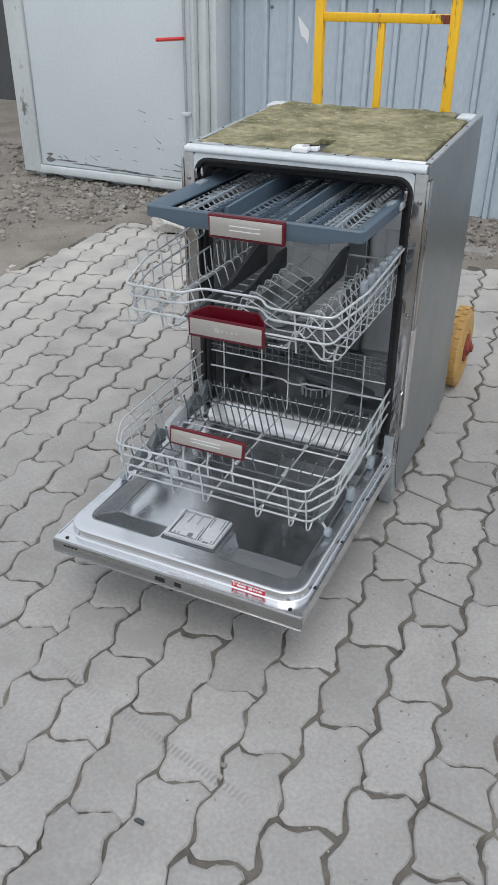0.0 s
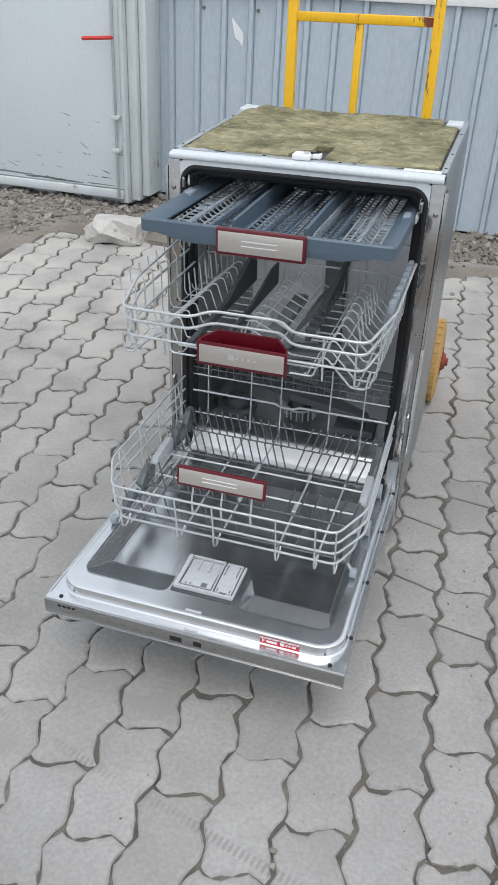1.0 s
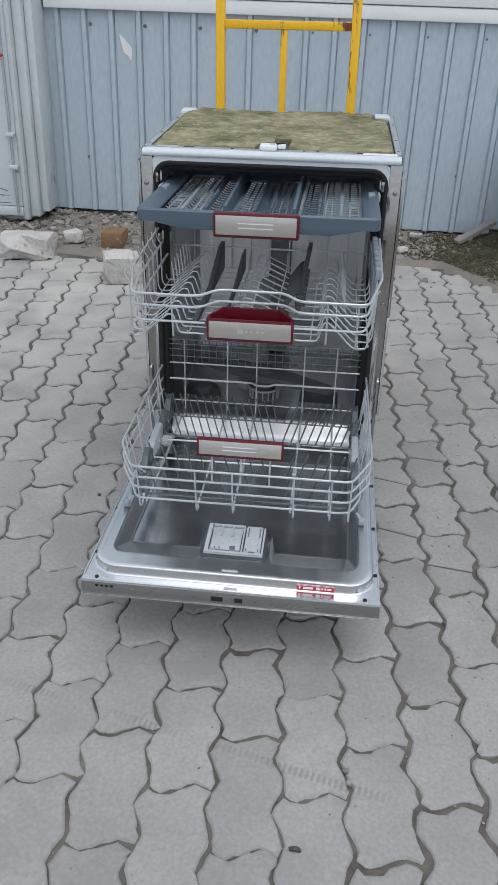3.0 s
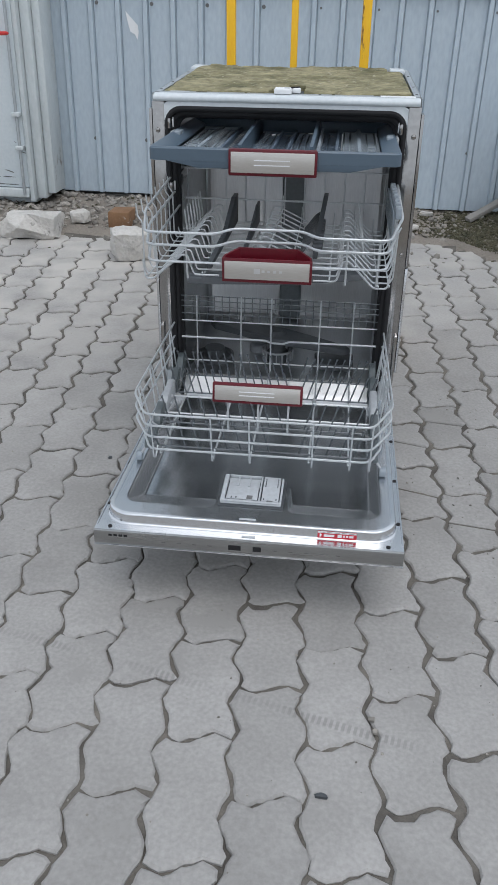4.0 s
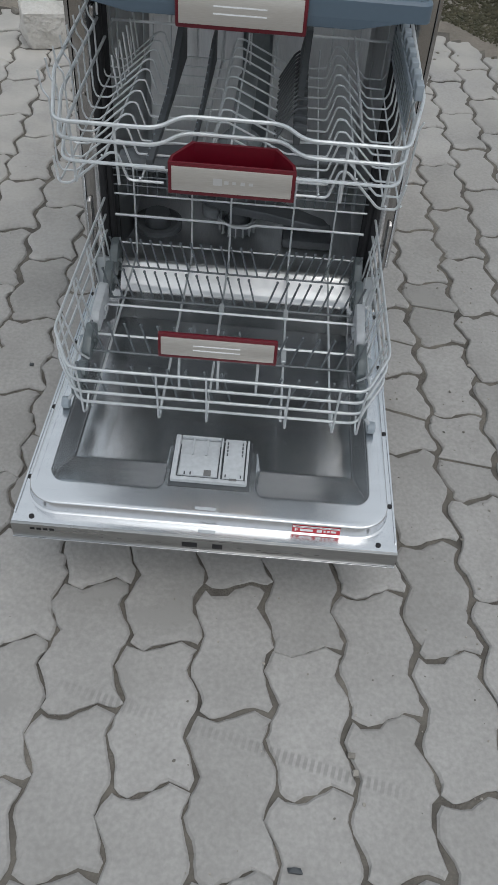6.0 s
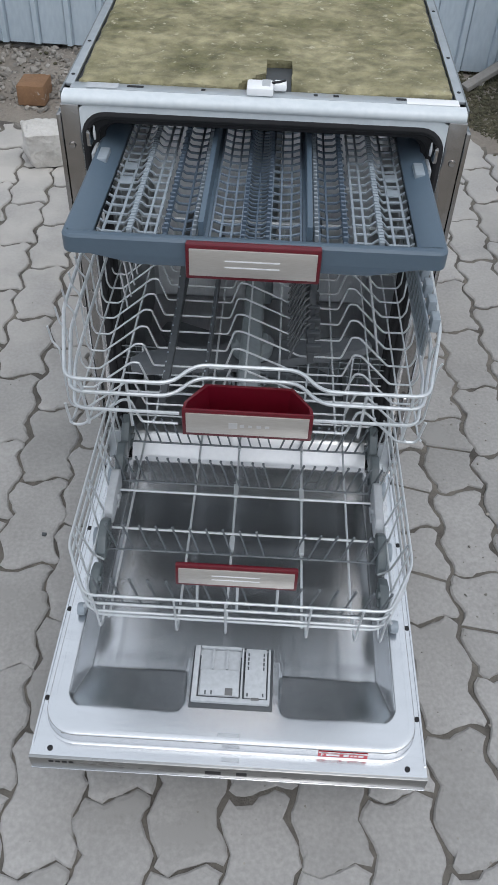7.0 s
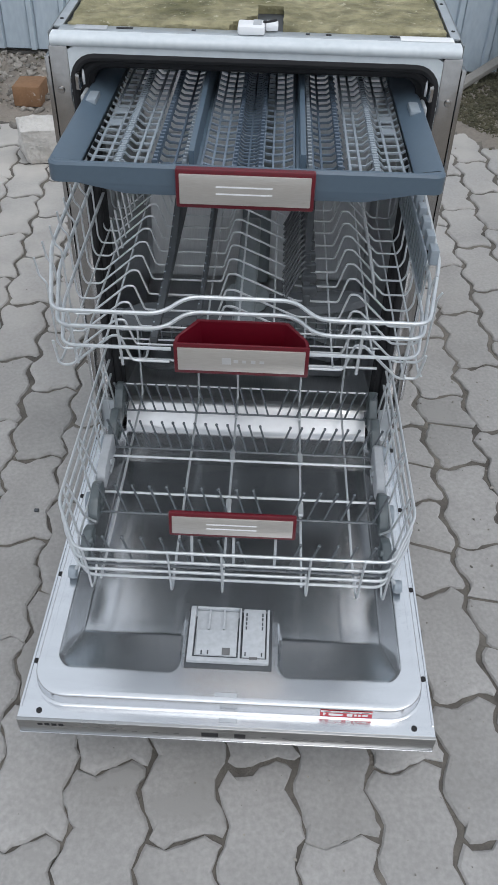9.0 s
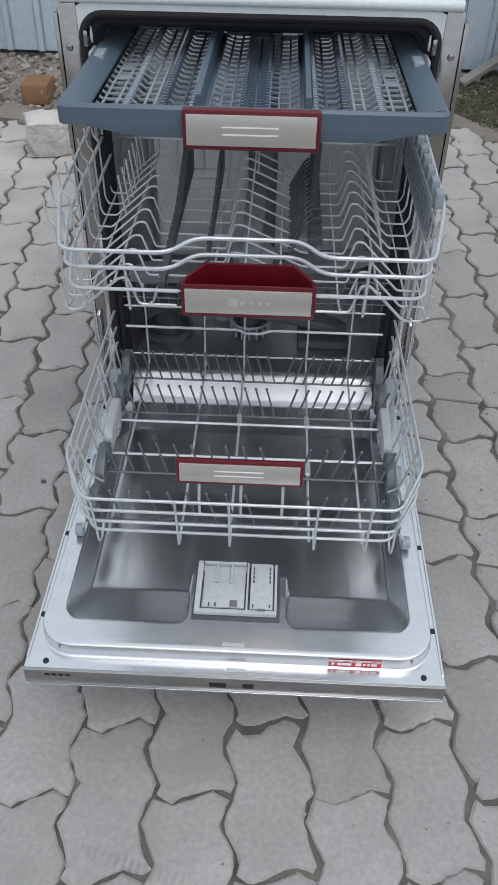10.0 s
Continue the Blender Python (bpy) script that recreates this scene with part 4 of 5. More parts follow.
part("strainer", bm, M_DISP, dw, "slotted grey strainer ring")
bm = boxed(0.09, 0.20, 0.16, 0.24, 0.176, 0.198, 0.006)
part("inlet_cover", bm, M_ARM, dw, "dark grey moulded cover on the tub floor")
bm = boxed(-0.033, 0.033, 0.474, 0.496, 0.20, 0.84, 0.010, 3)
part("water_pipe", bm, M_PIPE, dw, "grey plastic water pipe")

# the body pitches forward with the paving: everything behind the opening rises to the back
PITCH = 0.047
for ob in dw.children_recursive:
    if ob.name.split(".")[0] != "foot":
        for v in ob.data.vertices:
            v.co.z += PITCH * max(0.0, v.co.y + BASE[dw.name].y)
for ob in [o for o in dw.children if o.name.split(".")[0] == "foot"]:
    for v in ob.data.vertices:
        if v.co.z + BASE[dw.name].z > 0.055:
            v.co.z += PITCH * max(0.0, v.co.y + BASE[dw.name].y) + 0.004

# ---- the open door ----
door = part("door", boxed(-0.2965, 0.2965, -0.650, -0.012, 0.1445, 0.1490, 0.0015), M_STEEL, dw, "open stainless door lying level")


def round_rect(x, y, hx, y0, y1, r):
    """Distance inside a round-cornered rectangle, positive inwards."""
    cx, cy = abs(x) - (hx - r), abs(y - (y0 + y1) / 2) - ((y1 - y0) / 2 - r)
    return r - (math.hypot(max(cx, 0), max(cy, 0)) + min(max(cx, cy), 0))


def ease(t, k=0.10):
    """A straight ramp from 0 to 1 with slightly rounded ends."""
    if t <= 0:
        return 0.0
    if t >= 1:
        return 1.0
    if t < k:
        return t * t / (2 * k) / (1 - k)
    if t > 1 - k:
        return 1 - (1 - t) ** 2 / (2 * k) / (1 - k)
    return (t - k / 2) / (1 - k)


def door_height(x, y):
    rim = 0.1765 + 0.0215 * ease(round_rect(x, y, 0.284, -0.6335, 0.12, 0.052) / 0.006 - 0.25, 0.3)
    rim -= 0.020 * smooth((y + 0.055) / 0.03)
    inside = round_rect(x, y, 0.254, -0.589, 0.03, 0.034)
    if inside <= 0:
        return rim
    front = ease((y + 0.589) / 0.096, 0.07)
    side = ease((0.254 - abs(x)) / 0.020, 0.15)
    back = min(1.0, max(0.0, (-0.022 - y) / 0.082))
    pen = 1.0
    if y < -0.455:
        dx, dy = abs(x) - 0.072, y + 0.492
        d = math.hypot(max(dx, 0), max(dy, 0)) if (dx > 0 or dy > 0) else 0.0
        pen = ease(d / 0.007, 0.25)
        # rounded corner where the pocket meets the dispenser's boss
        u, v = 0.024 - (y + 0.589), 0.024 - dx
        if u > 0 and v > 0:
            pen = min(pen, ease((0.024 - math.hypot(u, v)) / 0.007, 0.25))
    ins = ease(inside / 0.012, 0.2)
    deep = min(front, side, pen, ins)
    floor = 0.158
    low = floor + (0.180 - floor) * (1 - back)
    return rim + (low - rim) * deep


def door_liner():
    nx, ny = 340, 330
    x0, x1, y0, y1 = -0.2968, 0.2968, -0.656, 0.004
    verts = [(x0 + (x1 - x0) * i / nx, y0 + (y1 - y0) * j / ny) for j in range(ny + 1) for i in range(nx + 1)]
    verts = [(x, y, door_height(x, y)) for x, y in verts]
    n = nx + 1
    faces = [(j * n + i, j * n + i + 1, (j + 1) * n + i + 1, (j + 1) * n + i) for j in range(ny) for i in range(nx)]
    bm = bmesh.new()
    vs = [bm.verts.new(v) for v in verts]
    for f in faces:
        bm.faces.new([vs[k] for k in f])
    # skirt down to the back skin
    rim = [j * n for j in range(ny, 0, -1)] + list(range(nx)) + [j * n + nx for j in range(ny)] + [ny * n + i for i in range(nx, 0, -1)]
    low = [bm.verts.new((verts[k][0], verts[k][1], 0.1492)) for k in rim]
    for a in range(len(rim)):
        b = (a + 1) % len(rim)
        bm.faces.new((vs[rim[a]], low[a], low[b], vs[rim[b]]))
    return bm


part("inner_liner", door_liner(), M_STEEL, door, "brushed stainless door liner with a moulded basin", sharp=50)
fascia = part("control_fascia", boxed(-0.2975, 0.2975, -0.6605, -0.6512, 0.1445, 0.1755, 0.0012), M_FASCIA, dw, "steel control strip on the door's end")
part("lower_edge", boxed(-0.2975, 0.2975, -0.6620, -0.6540, 0.1425, 0.1443, 0.0004), M_STEEL, fascia, "bright lower edge of the control strip")
for x0, x1 in ((-0.034, -0.010), (0.013, 0.029)):
    part("display", boxed(x0, x1, -0.6612, -0.6604, 0.1535, 0.1645, 0.0003), M_GLASS, fascia, "small dark display window")
for k in range(4):
    part("logo_bar", boxed(-0.268 + 0.010 * k, -0.261 + 0.010 * k, -0.6610, -0.6604, 0.1645, 0.1690), M_BLACK, fascia)
for x in (-0.16, -0.13, -0.10, -0.07, 0.055, 0.085, 0.115, 0.145, 0.175):
    part("button_mark", boxed(x - 0.004, x + 0.004, -0.6609, -0.6604, 0.158, 0.1595), M_PRINT, fascia)


def rim_band():
    """The raised rim's upright face, carried round the door in one sweep."""
    hx, y0, r = 0.284, -0.6335, 0.052
    path = [((-hx, -0.052), (1, 0)), ((-hx, -0.3), (1, 0))]
    for cx, a0 in ((-hx + r, 180), (hx - r, 270)):
        for k in range(13):
            a = radians(a0 + 7.5 * k)
            path.append(((cx + r * math.cos(a), y0 + r + r * math.sin(a)), (-math.cos(a), -math.sin(a))))
    path += [((hx, -0.3), (-1, 0)), ((hx, -0.052), (-1, 0))]
    section = [(-0.0035, 0.1762), (-0.0035, 0.1770), (-0.0006, 0.1780), (0.0004, 0.1800), (0.0012, 0.1955), (0.0020, 0.1976), (0.0040, 0.1986), (0.0120, 0.1984), (0.0120, 0.1972)]
    bm = bmesh.new()
    rings = [[bm.verts.new((x + nx * u, y + ny * u, z)) for u, z in section] for (x, y), (nx, ny) in path]
    for a, b in zip(rings, rings[1:]):
        for k in range(len(section) - 1):
            bm.faces.new((a[k], a[k + 1], b[k + 1], b[k]))
    return bm


part("rim_band", rim_band(), M_STEEL, door, sharp=50)
# red and white label on the rim
LB_ROT = Matrix.Translation((0, -0.6332, 0.1782)) @ Matrix.Rotation(radians(87), 4, "X")


def on_step(*a):
    bm = boxed(*a)
    bm.transform(LB_ROT)
    return bm


lab = part("rim_label", on_step(0.134, 0.208, 0.001, 0.0160, 0.0008, 0.0013), M_LABELRED, dw, "red and white label on the door rim")
part("white_band", on_step(0.1345, 0.2075, 0.0122, 0.0158, 0.0014, 0.0016), M_WHITE, lab)
for a, b, c, d in ((0.138, 0.1405, 0.004, 0.011), (0.141, 0.1425, 0.007, 0.009), (0.146, 0.166, 0.0045, 0.0095), (0.172, 0.180, 0.004, 0.0105), (0.1825, 0.186, 0.005, 0.0095), (0.188, 0.192, 0.005, 0.0095), (0.194, 0.202, 0.005, 0.0095)):
    part("print_bar", on_step(a, b, c, d, 0.0014, 0.0016), M_WHITE, lab)
for k in range(5):
    part("print_bar", on_step(0.139 + 0.0135 * k, 0.149 + 0.0135 * k, 0.0134, 0.0146, 0.0017, 0.0018), M_PRINT, lab)
part("vent_slot", boxed(-0.018, 0.014, -0.6225, -0.6165, 0.1984, 0.1990, 0.0002), M_DISP, door)
part("vent_slot", boxed(-0.010, 0.016, -0.6500, -0.6440, 0.1768, 0.1774, 0.0002), M_DISP, door)
# screw holes: raised discs, black for the dark inside the holes
bm = lathe(bmesh.new(), [(0.0042, -0.001), (0.0042, 0.0012), (0.0032, 0.0018), (0.001, 0.0018)], (0, 0, 0), (0, 0, 1), 10)
DSCREW = mesh_of("door_screw", bm, M_BLACK)
for s in (-1, 1):
    for y in (-0.645, -0.565, -0.40, -0.22, -0.06):
        piece("door_screw", DSCREW, door, (s * (0.268 if y == -0.645 else 0.2905), y, 0.1768))
    part("side_fold", boxed(*sorted((s * 0.2940, s * 0.2968)), -0.64, -0.02, 0.1766, 0.1785), M_STEEL, door)

# detergent dispenser
dis = part("dispenser", boxed(-0.066, 0.064, -0.566, -0.462, 0.1985, 0.2045, 0.003), M_DISP, dw, "pale grey plastic detergent dispenser")
# added dark plate: paints the shaded gap and boss sides round the dispenser
part("base_gasket", boxed(-0.0690, 0.0690, -0.5735, -0.458, 0.1978, 0.2000, 0.001), M_DARK, dis)
bm = bmesh.new()
prism(bm, [(-0.556, 0.2045), (-0.556, 0.2085), (-0.482, 0.2165), (-0.466, 0.2165), (-0.464, 0.2045)], "x", 0.0215, 0.0575, bevel=0.0015)
flap = part("rinse_flap", bm, M_DISP, dis)
bm = bmesh.new()
prism(bm, [(-0.554, 0.2045), (-0.554, 0.2076), (-0.508, 0.2122), (-0.508, 0.2045)], "x", -0.0525, 0.0125, bevel=0.001)
lid = part("sliding_lid", bm, M_DISP, dis)
for x0, x1, w in ((-0.0655, -0.0570, 0.2190), (0.0150, 0.0180, 0.2180), (0.0600, 0.0640, 0.2150)):
    bm = bmesh.new()
    prism(bm, [(-0.562, 0.2045), (-0.562, 0.2075), (-0.470, w), (-0.464, w - 0.002), (-0.464, 0.2045)], "x", x0, x1, bevel=0.0010)
    part("lid_rail", bm, M_DISP, dis)
part("front_lip", boxed(-0.0655, 0.0635, -0.5655, -0.5575, 0.2046, 0.2078, 0.0012), M_DISP, dis)
part("cup_floor", boxed(-0.0555, 0.0140, -0.507, -0.469, 0.2046, 0.2056), M_DISP, dis, "open cup behind the lid")
part("cup_back", boxed(-0.0555, 0.0140, -0.468, -0.464, 0.2046, 0.2165, 0.001), M_DISP, dis)
for x in (-0.034, -0.010):
    part("cup_rib", boxed(x - 0.0016, x + 0.0016, -0.507, -0.4685, 0.2058, 0.2130), M_DISP, dis)
for x0, x1, y0, y1, z in ((-0.0565, -0.0545, -0.556, -0.480, 0.2058), (0.0128, 0.0146, -0.556, -0.480, 0.2058), (-0.0545, 0.0128, -0.5570, -0.5550, 0.2056), (0.0185, 0.0212, -0.557, -0.468, 0.2058), (0.0578, 0.0598, -0.557, -0.468, 0.2058), (0.0212, 0.0578, -0.5575, -0.5562, 0.2056)):
    part("seam", boxed(x0, x1, y0, y1, 0.2046, z), M_DARK, dis, "dark moulding seam")
part("lid_catch", boxed(-0.0105, 0.0020, -0.5535, -0.5405, 0.2080, 0.2098, 0.0005), M_PRINT, lid)
for x in (-0.043, -0.033):
    part("lid_mark", boxed(x - 0.0012, x + 0.0012, -0.5530, -0.5460, 0.2078, 0.2086), M_DARK, lid)
part("flap_catch", boxed(0.033, 0.046, -0.5600, -0.5550, 0.2070, 0.2092, 0.0006), M_PRINT, flap)
for x in (0.0265, 0.0525):
    part("flap_mark", boxed(x - 0.0011, x + 0.0011, -0.5535, -0.5470, 0.2080, 0.2096), M_DARK, flap)
    for k in range(4):
        y = -0.503 + 0.0085 * k
        z = 0.2085 + (y + 0.556) * 0.108
        part("level_dash", boxed(x - 0.0012, x + 0.0012, y - 0.0030, y + 0.0030, z - 0.0006, z + 0.0007), M_DARK, flap)
for ob in (dis, *dis.children_recursive):
    for v in ob.data.vertices:
        y = v.co.y + BASE[dw.name].y
        v.co.y = -0.571 + (y + 0.566) * 0.92 - BASE[dw.name].y
        v.co.x = v.co.x * 0.94 - 0.002
        z = v.co.z + BASE[dw.name].z
        if z > 0.2045:
            v.co.z = 0.2045 + (z - 0.2045) * 0.62 - BASE[dw.name].z


# ---- handles shared by the three racks ----
def rack_handle(parent, cx, y, z0, z1, lean=0.0, half=0.0865, bars=True, deep=0.012):
    """Red grip with a brushed plate on its face."""
    bm = boxed(cx - half, cx + half, -0.012, deep - 0.012, 0.0, z1 - z0, min(0.003, deep * 0.4))
    m = Matrix.Translation((0, y, z0)) @ Matrix.Rotation(lean, 4, "X")
    bm.transform(m)
    h = part("handle", bm, M_RED, parent, "dark red plastic grip")
    bm = boxed(cx - half + 0.005, cx + half - 0.005, -0.0142, -0.0118, 0.0065, z1 - z0 - 0.0055, 0.0008)
    bm.transform(m)
    p = part("face_plate", bm, M_PLATE, h, "brushed metal face plate")
    if bars:
        for z in (0.40, 0.58):
            bm = boxed(cx - 0.036, cx + 0.034, -0.0146, -0.0143, (z1 - z0) * z, (z1 - z0) * z + 0.0018)
            bm.transform(m)
            part("engraved_line", bm, M_WHITE, h)
    return h


# ---- cutlery tray ----
tray = thing("cutlery_tray", (0, -0.05, 0.785), "blue-grey plastic cutlery tray pulled out at the top", "cutlery tray")
TX, TF, TB = 0.2475, -0.273, 0.215


def tray_frame():
    """The tray's rim: one section carried round the sides and the rounded front."""
    section = [(0.0, 0.800), (0.0, 0.8215), (0.003, 0.8248), (0.007, 0.8252), (0.031, 0.8150), (0.0345, 0.8115), (0.0345, 0.8030), (0.029, 0.8015), (0.006, 0.7985)]
    r = 0.016
    path = [((-TX, TB), (1, 0)), ((-TX, -0.1), (1, 0)), ((-TX, TF + r), (1, 0))]
    for cx, a0 in ((-TX + r, 180), (TX - r, 270)):
        for k in range(1, 7):
            a = radians(a0 + 15 * k)
            path.append(((cx + r * math.cos(a), TF + r + r * math.sin(a)), (-math.cos(a), -math.sin(a))))
    path += [((TX, -0.1), (-1, 0)), ((TX, TB), (-1, 0))]
    bm = bmesh.new()
    rings = []
    for (x, y), (nx, ny) in path:
        bend = TF + r - y > 1e-6 or abs(x) < TX - 1e-6
        if bend:
            s = -1 if x < 0 else 1
            rings.append([bm.verts.new((x + nx * u, y + ny * u, z) if u <= r else (s * (TX - u), TF + u, z)) for u, z in section])
        else:
            rings.append([bm.verts.new((x + nx * u, y + ny * u, z)) for u, z in section])
    n = len(section)
    for a, b in zip(rings, rings[1:]):
        for k in range(n):
            bm.faces.new((a[k], a[(k + 1) % n], b[(k + 1) % n], b[k]))
    bm.faces.new(rings[0])
    bm.faces.new(rings[-1][::-1])
    bmesh.ops.remove_doubles(bm, verts=bm.verts, dist=0.0002)
    return bm


part("rim_frame", tray_frame(), M_TRAY, tray)
for s in (-1, 1):
    part("side_clip", boxed(*sorted((s * 0.226, s * 0.241)), -0.055, -0.015, 0.8165, 0.8262, 0.002), M_GRID, tray, "pale grey clip")
    part("slide_pin", boxed(*sorted((s * 0.2478, s * 0.2535)), -0.03, 0.20, 0.806, 0.823, 0.003), M_DISP, tray)
bm = bmesh.new()
prism(bm, [(-0.228, 0.802), (0.228, 0.802), (0.15, 0.7865), (-0.15, 0.7865)], "y", TF + 0.0008, TF + 0.010, bevel=0.002)
part("front_skirt", bm, M_TRAY, tray)
part("back_frame", boxed(-TX + 0.004, TX - 0.004, TB + 0.0005, TB + 0.012, 0.797, 0.826, 0.003), M_TRAY, tray)
rack_handle(tray, 0.0, TF + 0.002, 0.776, 0.8265)
PEG = mesh_of("divider_tooth", boxed(-0.0030, 0.0030, -0.0016, 0.0016, 0.0, 0.014, 0.0008, 1), M_GRID)
PEGDARK = mesh_of("tooth", boxed(-0.0035, 0.0035, -0.0018, 0.0018, 0.0, 0.012, 0.0008, 1), M_GRIDDARK)
for s in (-1, 1):
    bm = bmesh.new()
    prism(bm, [(TF + 0.048, 0.826), (TB, 0.838), (TB, 0.778), (TF + 0.048, 0.778)], "x", s * 0.0715 - 0.0035, s * 0.0715 + 0.0035)
    box(bm, *sorted((s * 0.0630, s * 0.0785)), TF + 0.048, TB, 0.786, 0.7965, 0.002)
    dv = part("divider", bm, M_TRAY, tray)
    for k in range(36):
        piece("divider_tooth", PEG, dv, (s * 0.0815, TF + 0.056 + 0.012 * k, 0.797))


def grid_section(name, profile, mat, bars, step=0.0242, w=0.0036, thick=0.0028, label=""):
    """An open plastic grid: cross slats that follow a folded profile, and bars along it."""
    y0, y1 = TF + 0.049, TB - 0.002
    g = part(name, boxed(profile[0][0], profile[-1][0], y1 - 0.003, y1, profile[0][1] - 0.004, profile[0][1] + 0.002), mat, tray, label)

    def z_at(x):
        for (a, za), (b, zb) in zip(profile, profile[1:]):
            if a <= x <= b:
                return za + (zb - za) * (x - a) / (b - a)
        return profile[-1][1]
    bm = bmesh.new()
    for (a, za), (b, zb) in zip(profile, profile[1:]):
        prism(bm, [(a, za - thick), (b, zb - thick), (b, zb), (a, za)], "y", -w / 2, w / 2)
    me = mesh_of("cross_slat", bm, mat)
    for k in range(int((y1 - y0) / step)):
        piece("cross_slat", me, g, (0, y0 + step * (k + 0.5), 0))
    for x, hgt, t in bars:
        z = z_at(x)
        part("long_bar", boxed(x - t / 2, x + t / 2, y0, y1, z - 0.0026, z + hgt, 0.0005, 1), mat, g)
    return g


def mirror(profile):
    return [(-x, z) for x, z in reversed(profile)]


OUT = [(-0.2155, 0.805), (-0.208, 0.800), (-0.180, 0.799), (-0.1735, 0.806), (-0.1625, 0.806), (-0.156, 0.800), (-0.1315, 0.800)]
INN = [(-0.129, 0.796), (-0.121, 0.800), (-0.113, 0.794), (-0.098, 0.793), (-0.085, 0.797)]
MID = [(-0.0625, 0.797), (-0.048, 0.792), (-0.033, 0.791), (-0.0185, 0.793)]
RIDGE = [(-0.0175, 0.796), (-0.009, 0.790), (0.0, 0.789), (0.009, 0.790), (0.0175, 0.796)]
outer_bars = [(-0.2145, 0.004, 0.0030), (-0.2055, 0.0002, 0.0036), (-0.1870, 0.0002, 0.0038), (-0.1680, 0.0030, 0.0070), (-0.1480, 0.0012, 0.0036), (-0.1345, 0.0012, 0.0036)]
inner_bars = [(-0.1205, 0.0035, 0.0050), (-0.098, 0.0022, 0.0032), (-0.0865, 0.0015, 0.0030)]
mid_bars = [(-0.0615, 0.0008, 0.0028), (-0.048, 0.0004, 0.0032), (-0.033, 0.0030, 0.0030), (-0.0195, 0.0035, 0.0036)]
for flip in (False, True):
    m = mirror if flip else list
    b = (lambda q: [(-x, h, t) for x, h, t in q]) if flip else list
    f = -1 if flip else 1
    g = grid_section("outer_grid", m(OUT), M_GRID, b(outer_bars), label="pale grey cutlery grid")
    for k in range(52):
        piece("ridge_tooth", PEG, g, (-0.168 * f, TF + 0.054 + 0.0083 * k, 0.8035), size=(1.3, 0.9, 0.5))
    for y in (-0.075, -0.028):
        part("grid_plate", boxed(*sorted((-0.2055 * f, -0.1870 * f)), y, y + 0.022, 0.7975, 0.8004, 0.001), M_GRID, g)
    g = grid_section("tooth_row", m(INN), M_GRIDDARK, b(inner_bars), step=0.0242, w=0.0034, label="slate grey row of holders")
    for k in range(34):
        piece("tooth", PEGDARK, g, (-0.1205 * f, TF + 0.058 + 0.0125 * k, 0.798))
    grid_section("middle_grid", m(MID), M_GRIDMID, b(mid_bars), w=0.0034, label="mid grey cutlery grid")
g = grid_section("ridge_row", RIDGE, M_GRIDDARK, [(-0.0165, 0.004, 0.0040), (0.0, 0.001, 0.0026), (0.0165, 0.004, 0.0040)], step=0.0121, w=0.0030, thick=0.0026, label="slate grey middle row")
for k in range(34):
    for x in (-0.0165, 0.0165):
        piece("tooth", PEGDARK, g, (x, TF + 0.058 + 0.0125 * k, 0.796), size=(0.8, 1.0, 0.8))

# ---- upper basket ----
up = thing("upper_basket", (0, -0.15, 0.585), "upper dish basket of pale coated wire, pulled out on its rails", "dish basket", "pulled-out racks")


def u_rail(z, y, half, corner_y, wide, back_y, back_z, mid=None, r=0.0028):
    """A rail round the front: in from the sides, with a recessed middle where mid is given as (half, depth, rise)."""
    pts = [(-wide, back_y, back_z), (-wide, corner_y, z + (back_z - z) * 0.35), (-half, y, z)]
    if mid:
        h, d, rise = mid
        pts += [(-h - 0.030, y, z), (-h, y + d, z + rise), (h, y + d, z + rise), (h + 0.030, y, z)]
    pts += [(half, y, z), (wide, corner_y, z + (back_z - z) * 0.35), (wide, back_y, back_z)]
    return wire(pts, r, 0.018, 8)


UB = 0.095
part("front_rail", u_rail(0.686, -0.388, 0.234, -0.255, 0.262, UB, 0.726, (0.068, 0.037, 0.003), 0.0028), M_WIRE, up)
part("front_rail", u_rail(0.661, -0.384, 0.231, -0.262, 0.254, UB, 0.690, (0.068, 0.037, 0.003), 0.0028), M_WIRE, up)
for s in (-1, 1):
    part("front_rail", wire([(s * 0.0885, -0.380, 0.628), (s * 0.230, -0.380, 0.628), (s * 0.246, -0.29, 0.636), (s * 0.246, UB, 0.655)], 0.0025, 0.018, 8), M_WIRE, up)
    for x, y in ((0.155, -0.384), (0.215, -0.382)):
        part("front_upright", wire([(s * x, -0.387, 0.686), (s * x, -0.383, 0.661), (s * x, -0.372, 0.594)], 0.0022), M_WIRE, up)
PROF = [(-0.262, 0.727), (-0.259, 0.702), (-0.251, 0.692), (-0.250, 0.602), (-0.245, 0.590), (-0.224, 0.590), (-0.166, 0.640), (-0.155, 0.640), (-0.142, 0.602), (-0.037, 0.602), (-0.025, 0.640), (-0.013, 0.640),
        (0.075, 0.600), (0.137, 0.600), (0.149, 0.640), (0.160, 0.640), (0.209, 0.590), (0.242, 0.590), (0.248, 0.602), (0.250, 0.690), (0.255, 0.700)]
me_cross = mesh_of("cross_wire", wire([(x, 0, z) for x, z in PROF], 0.0016, 0.004), M_WIRE)
for k in range(11):
    piece("cross_wire", me_cross, up, (0, -0.335 + 0.0430 * k, 0))
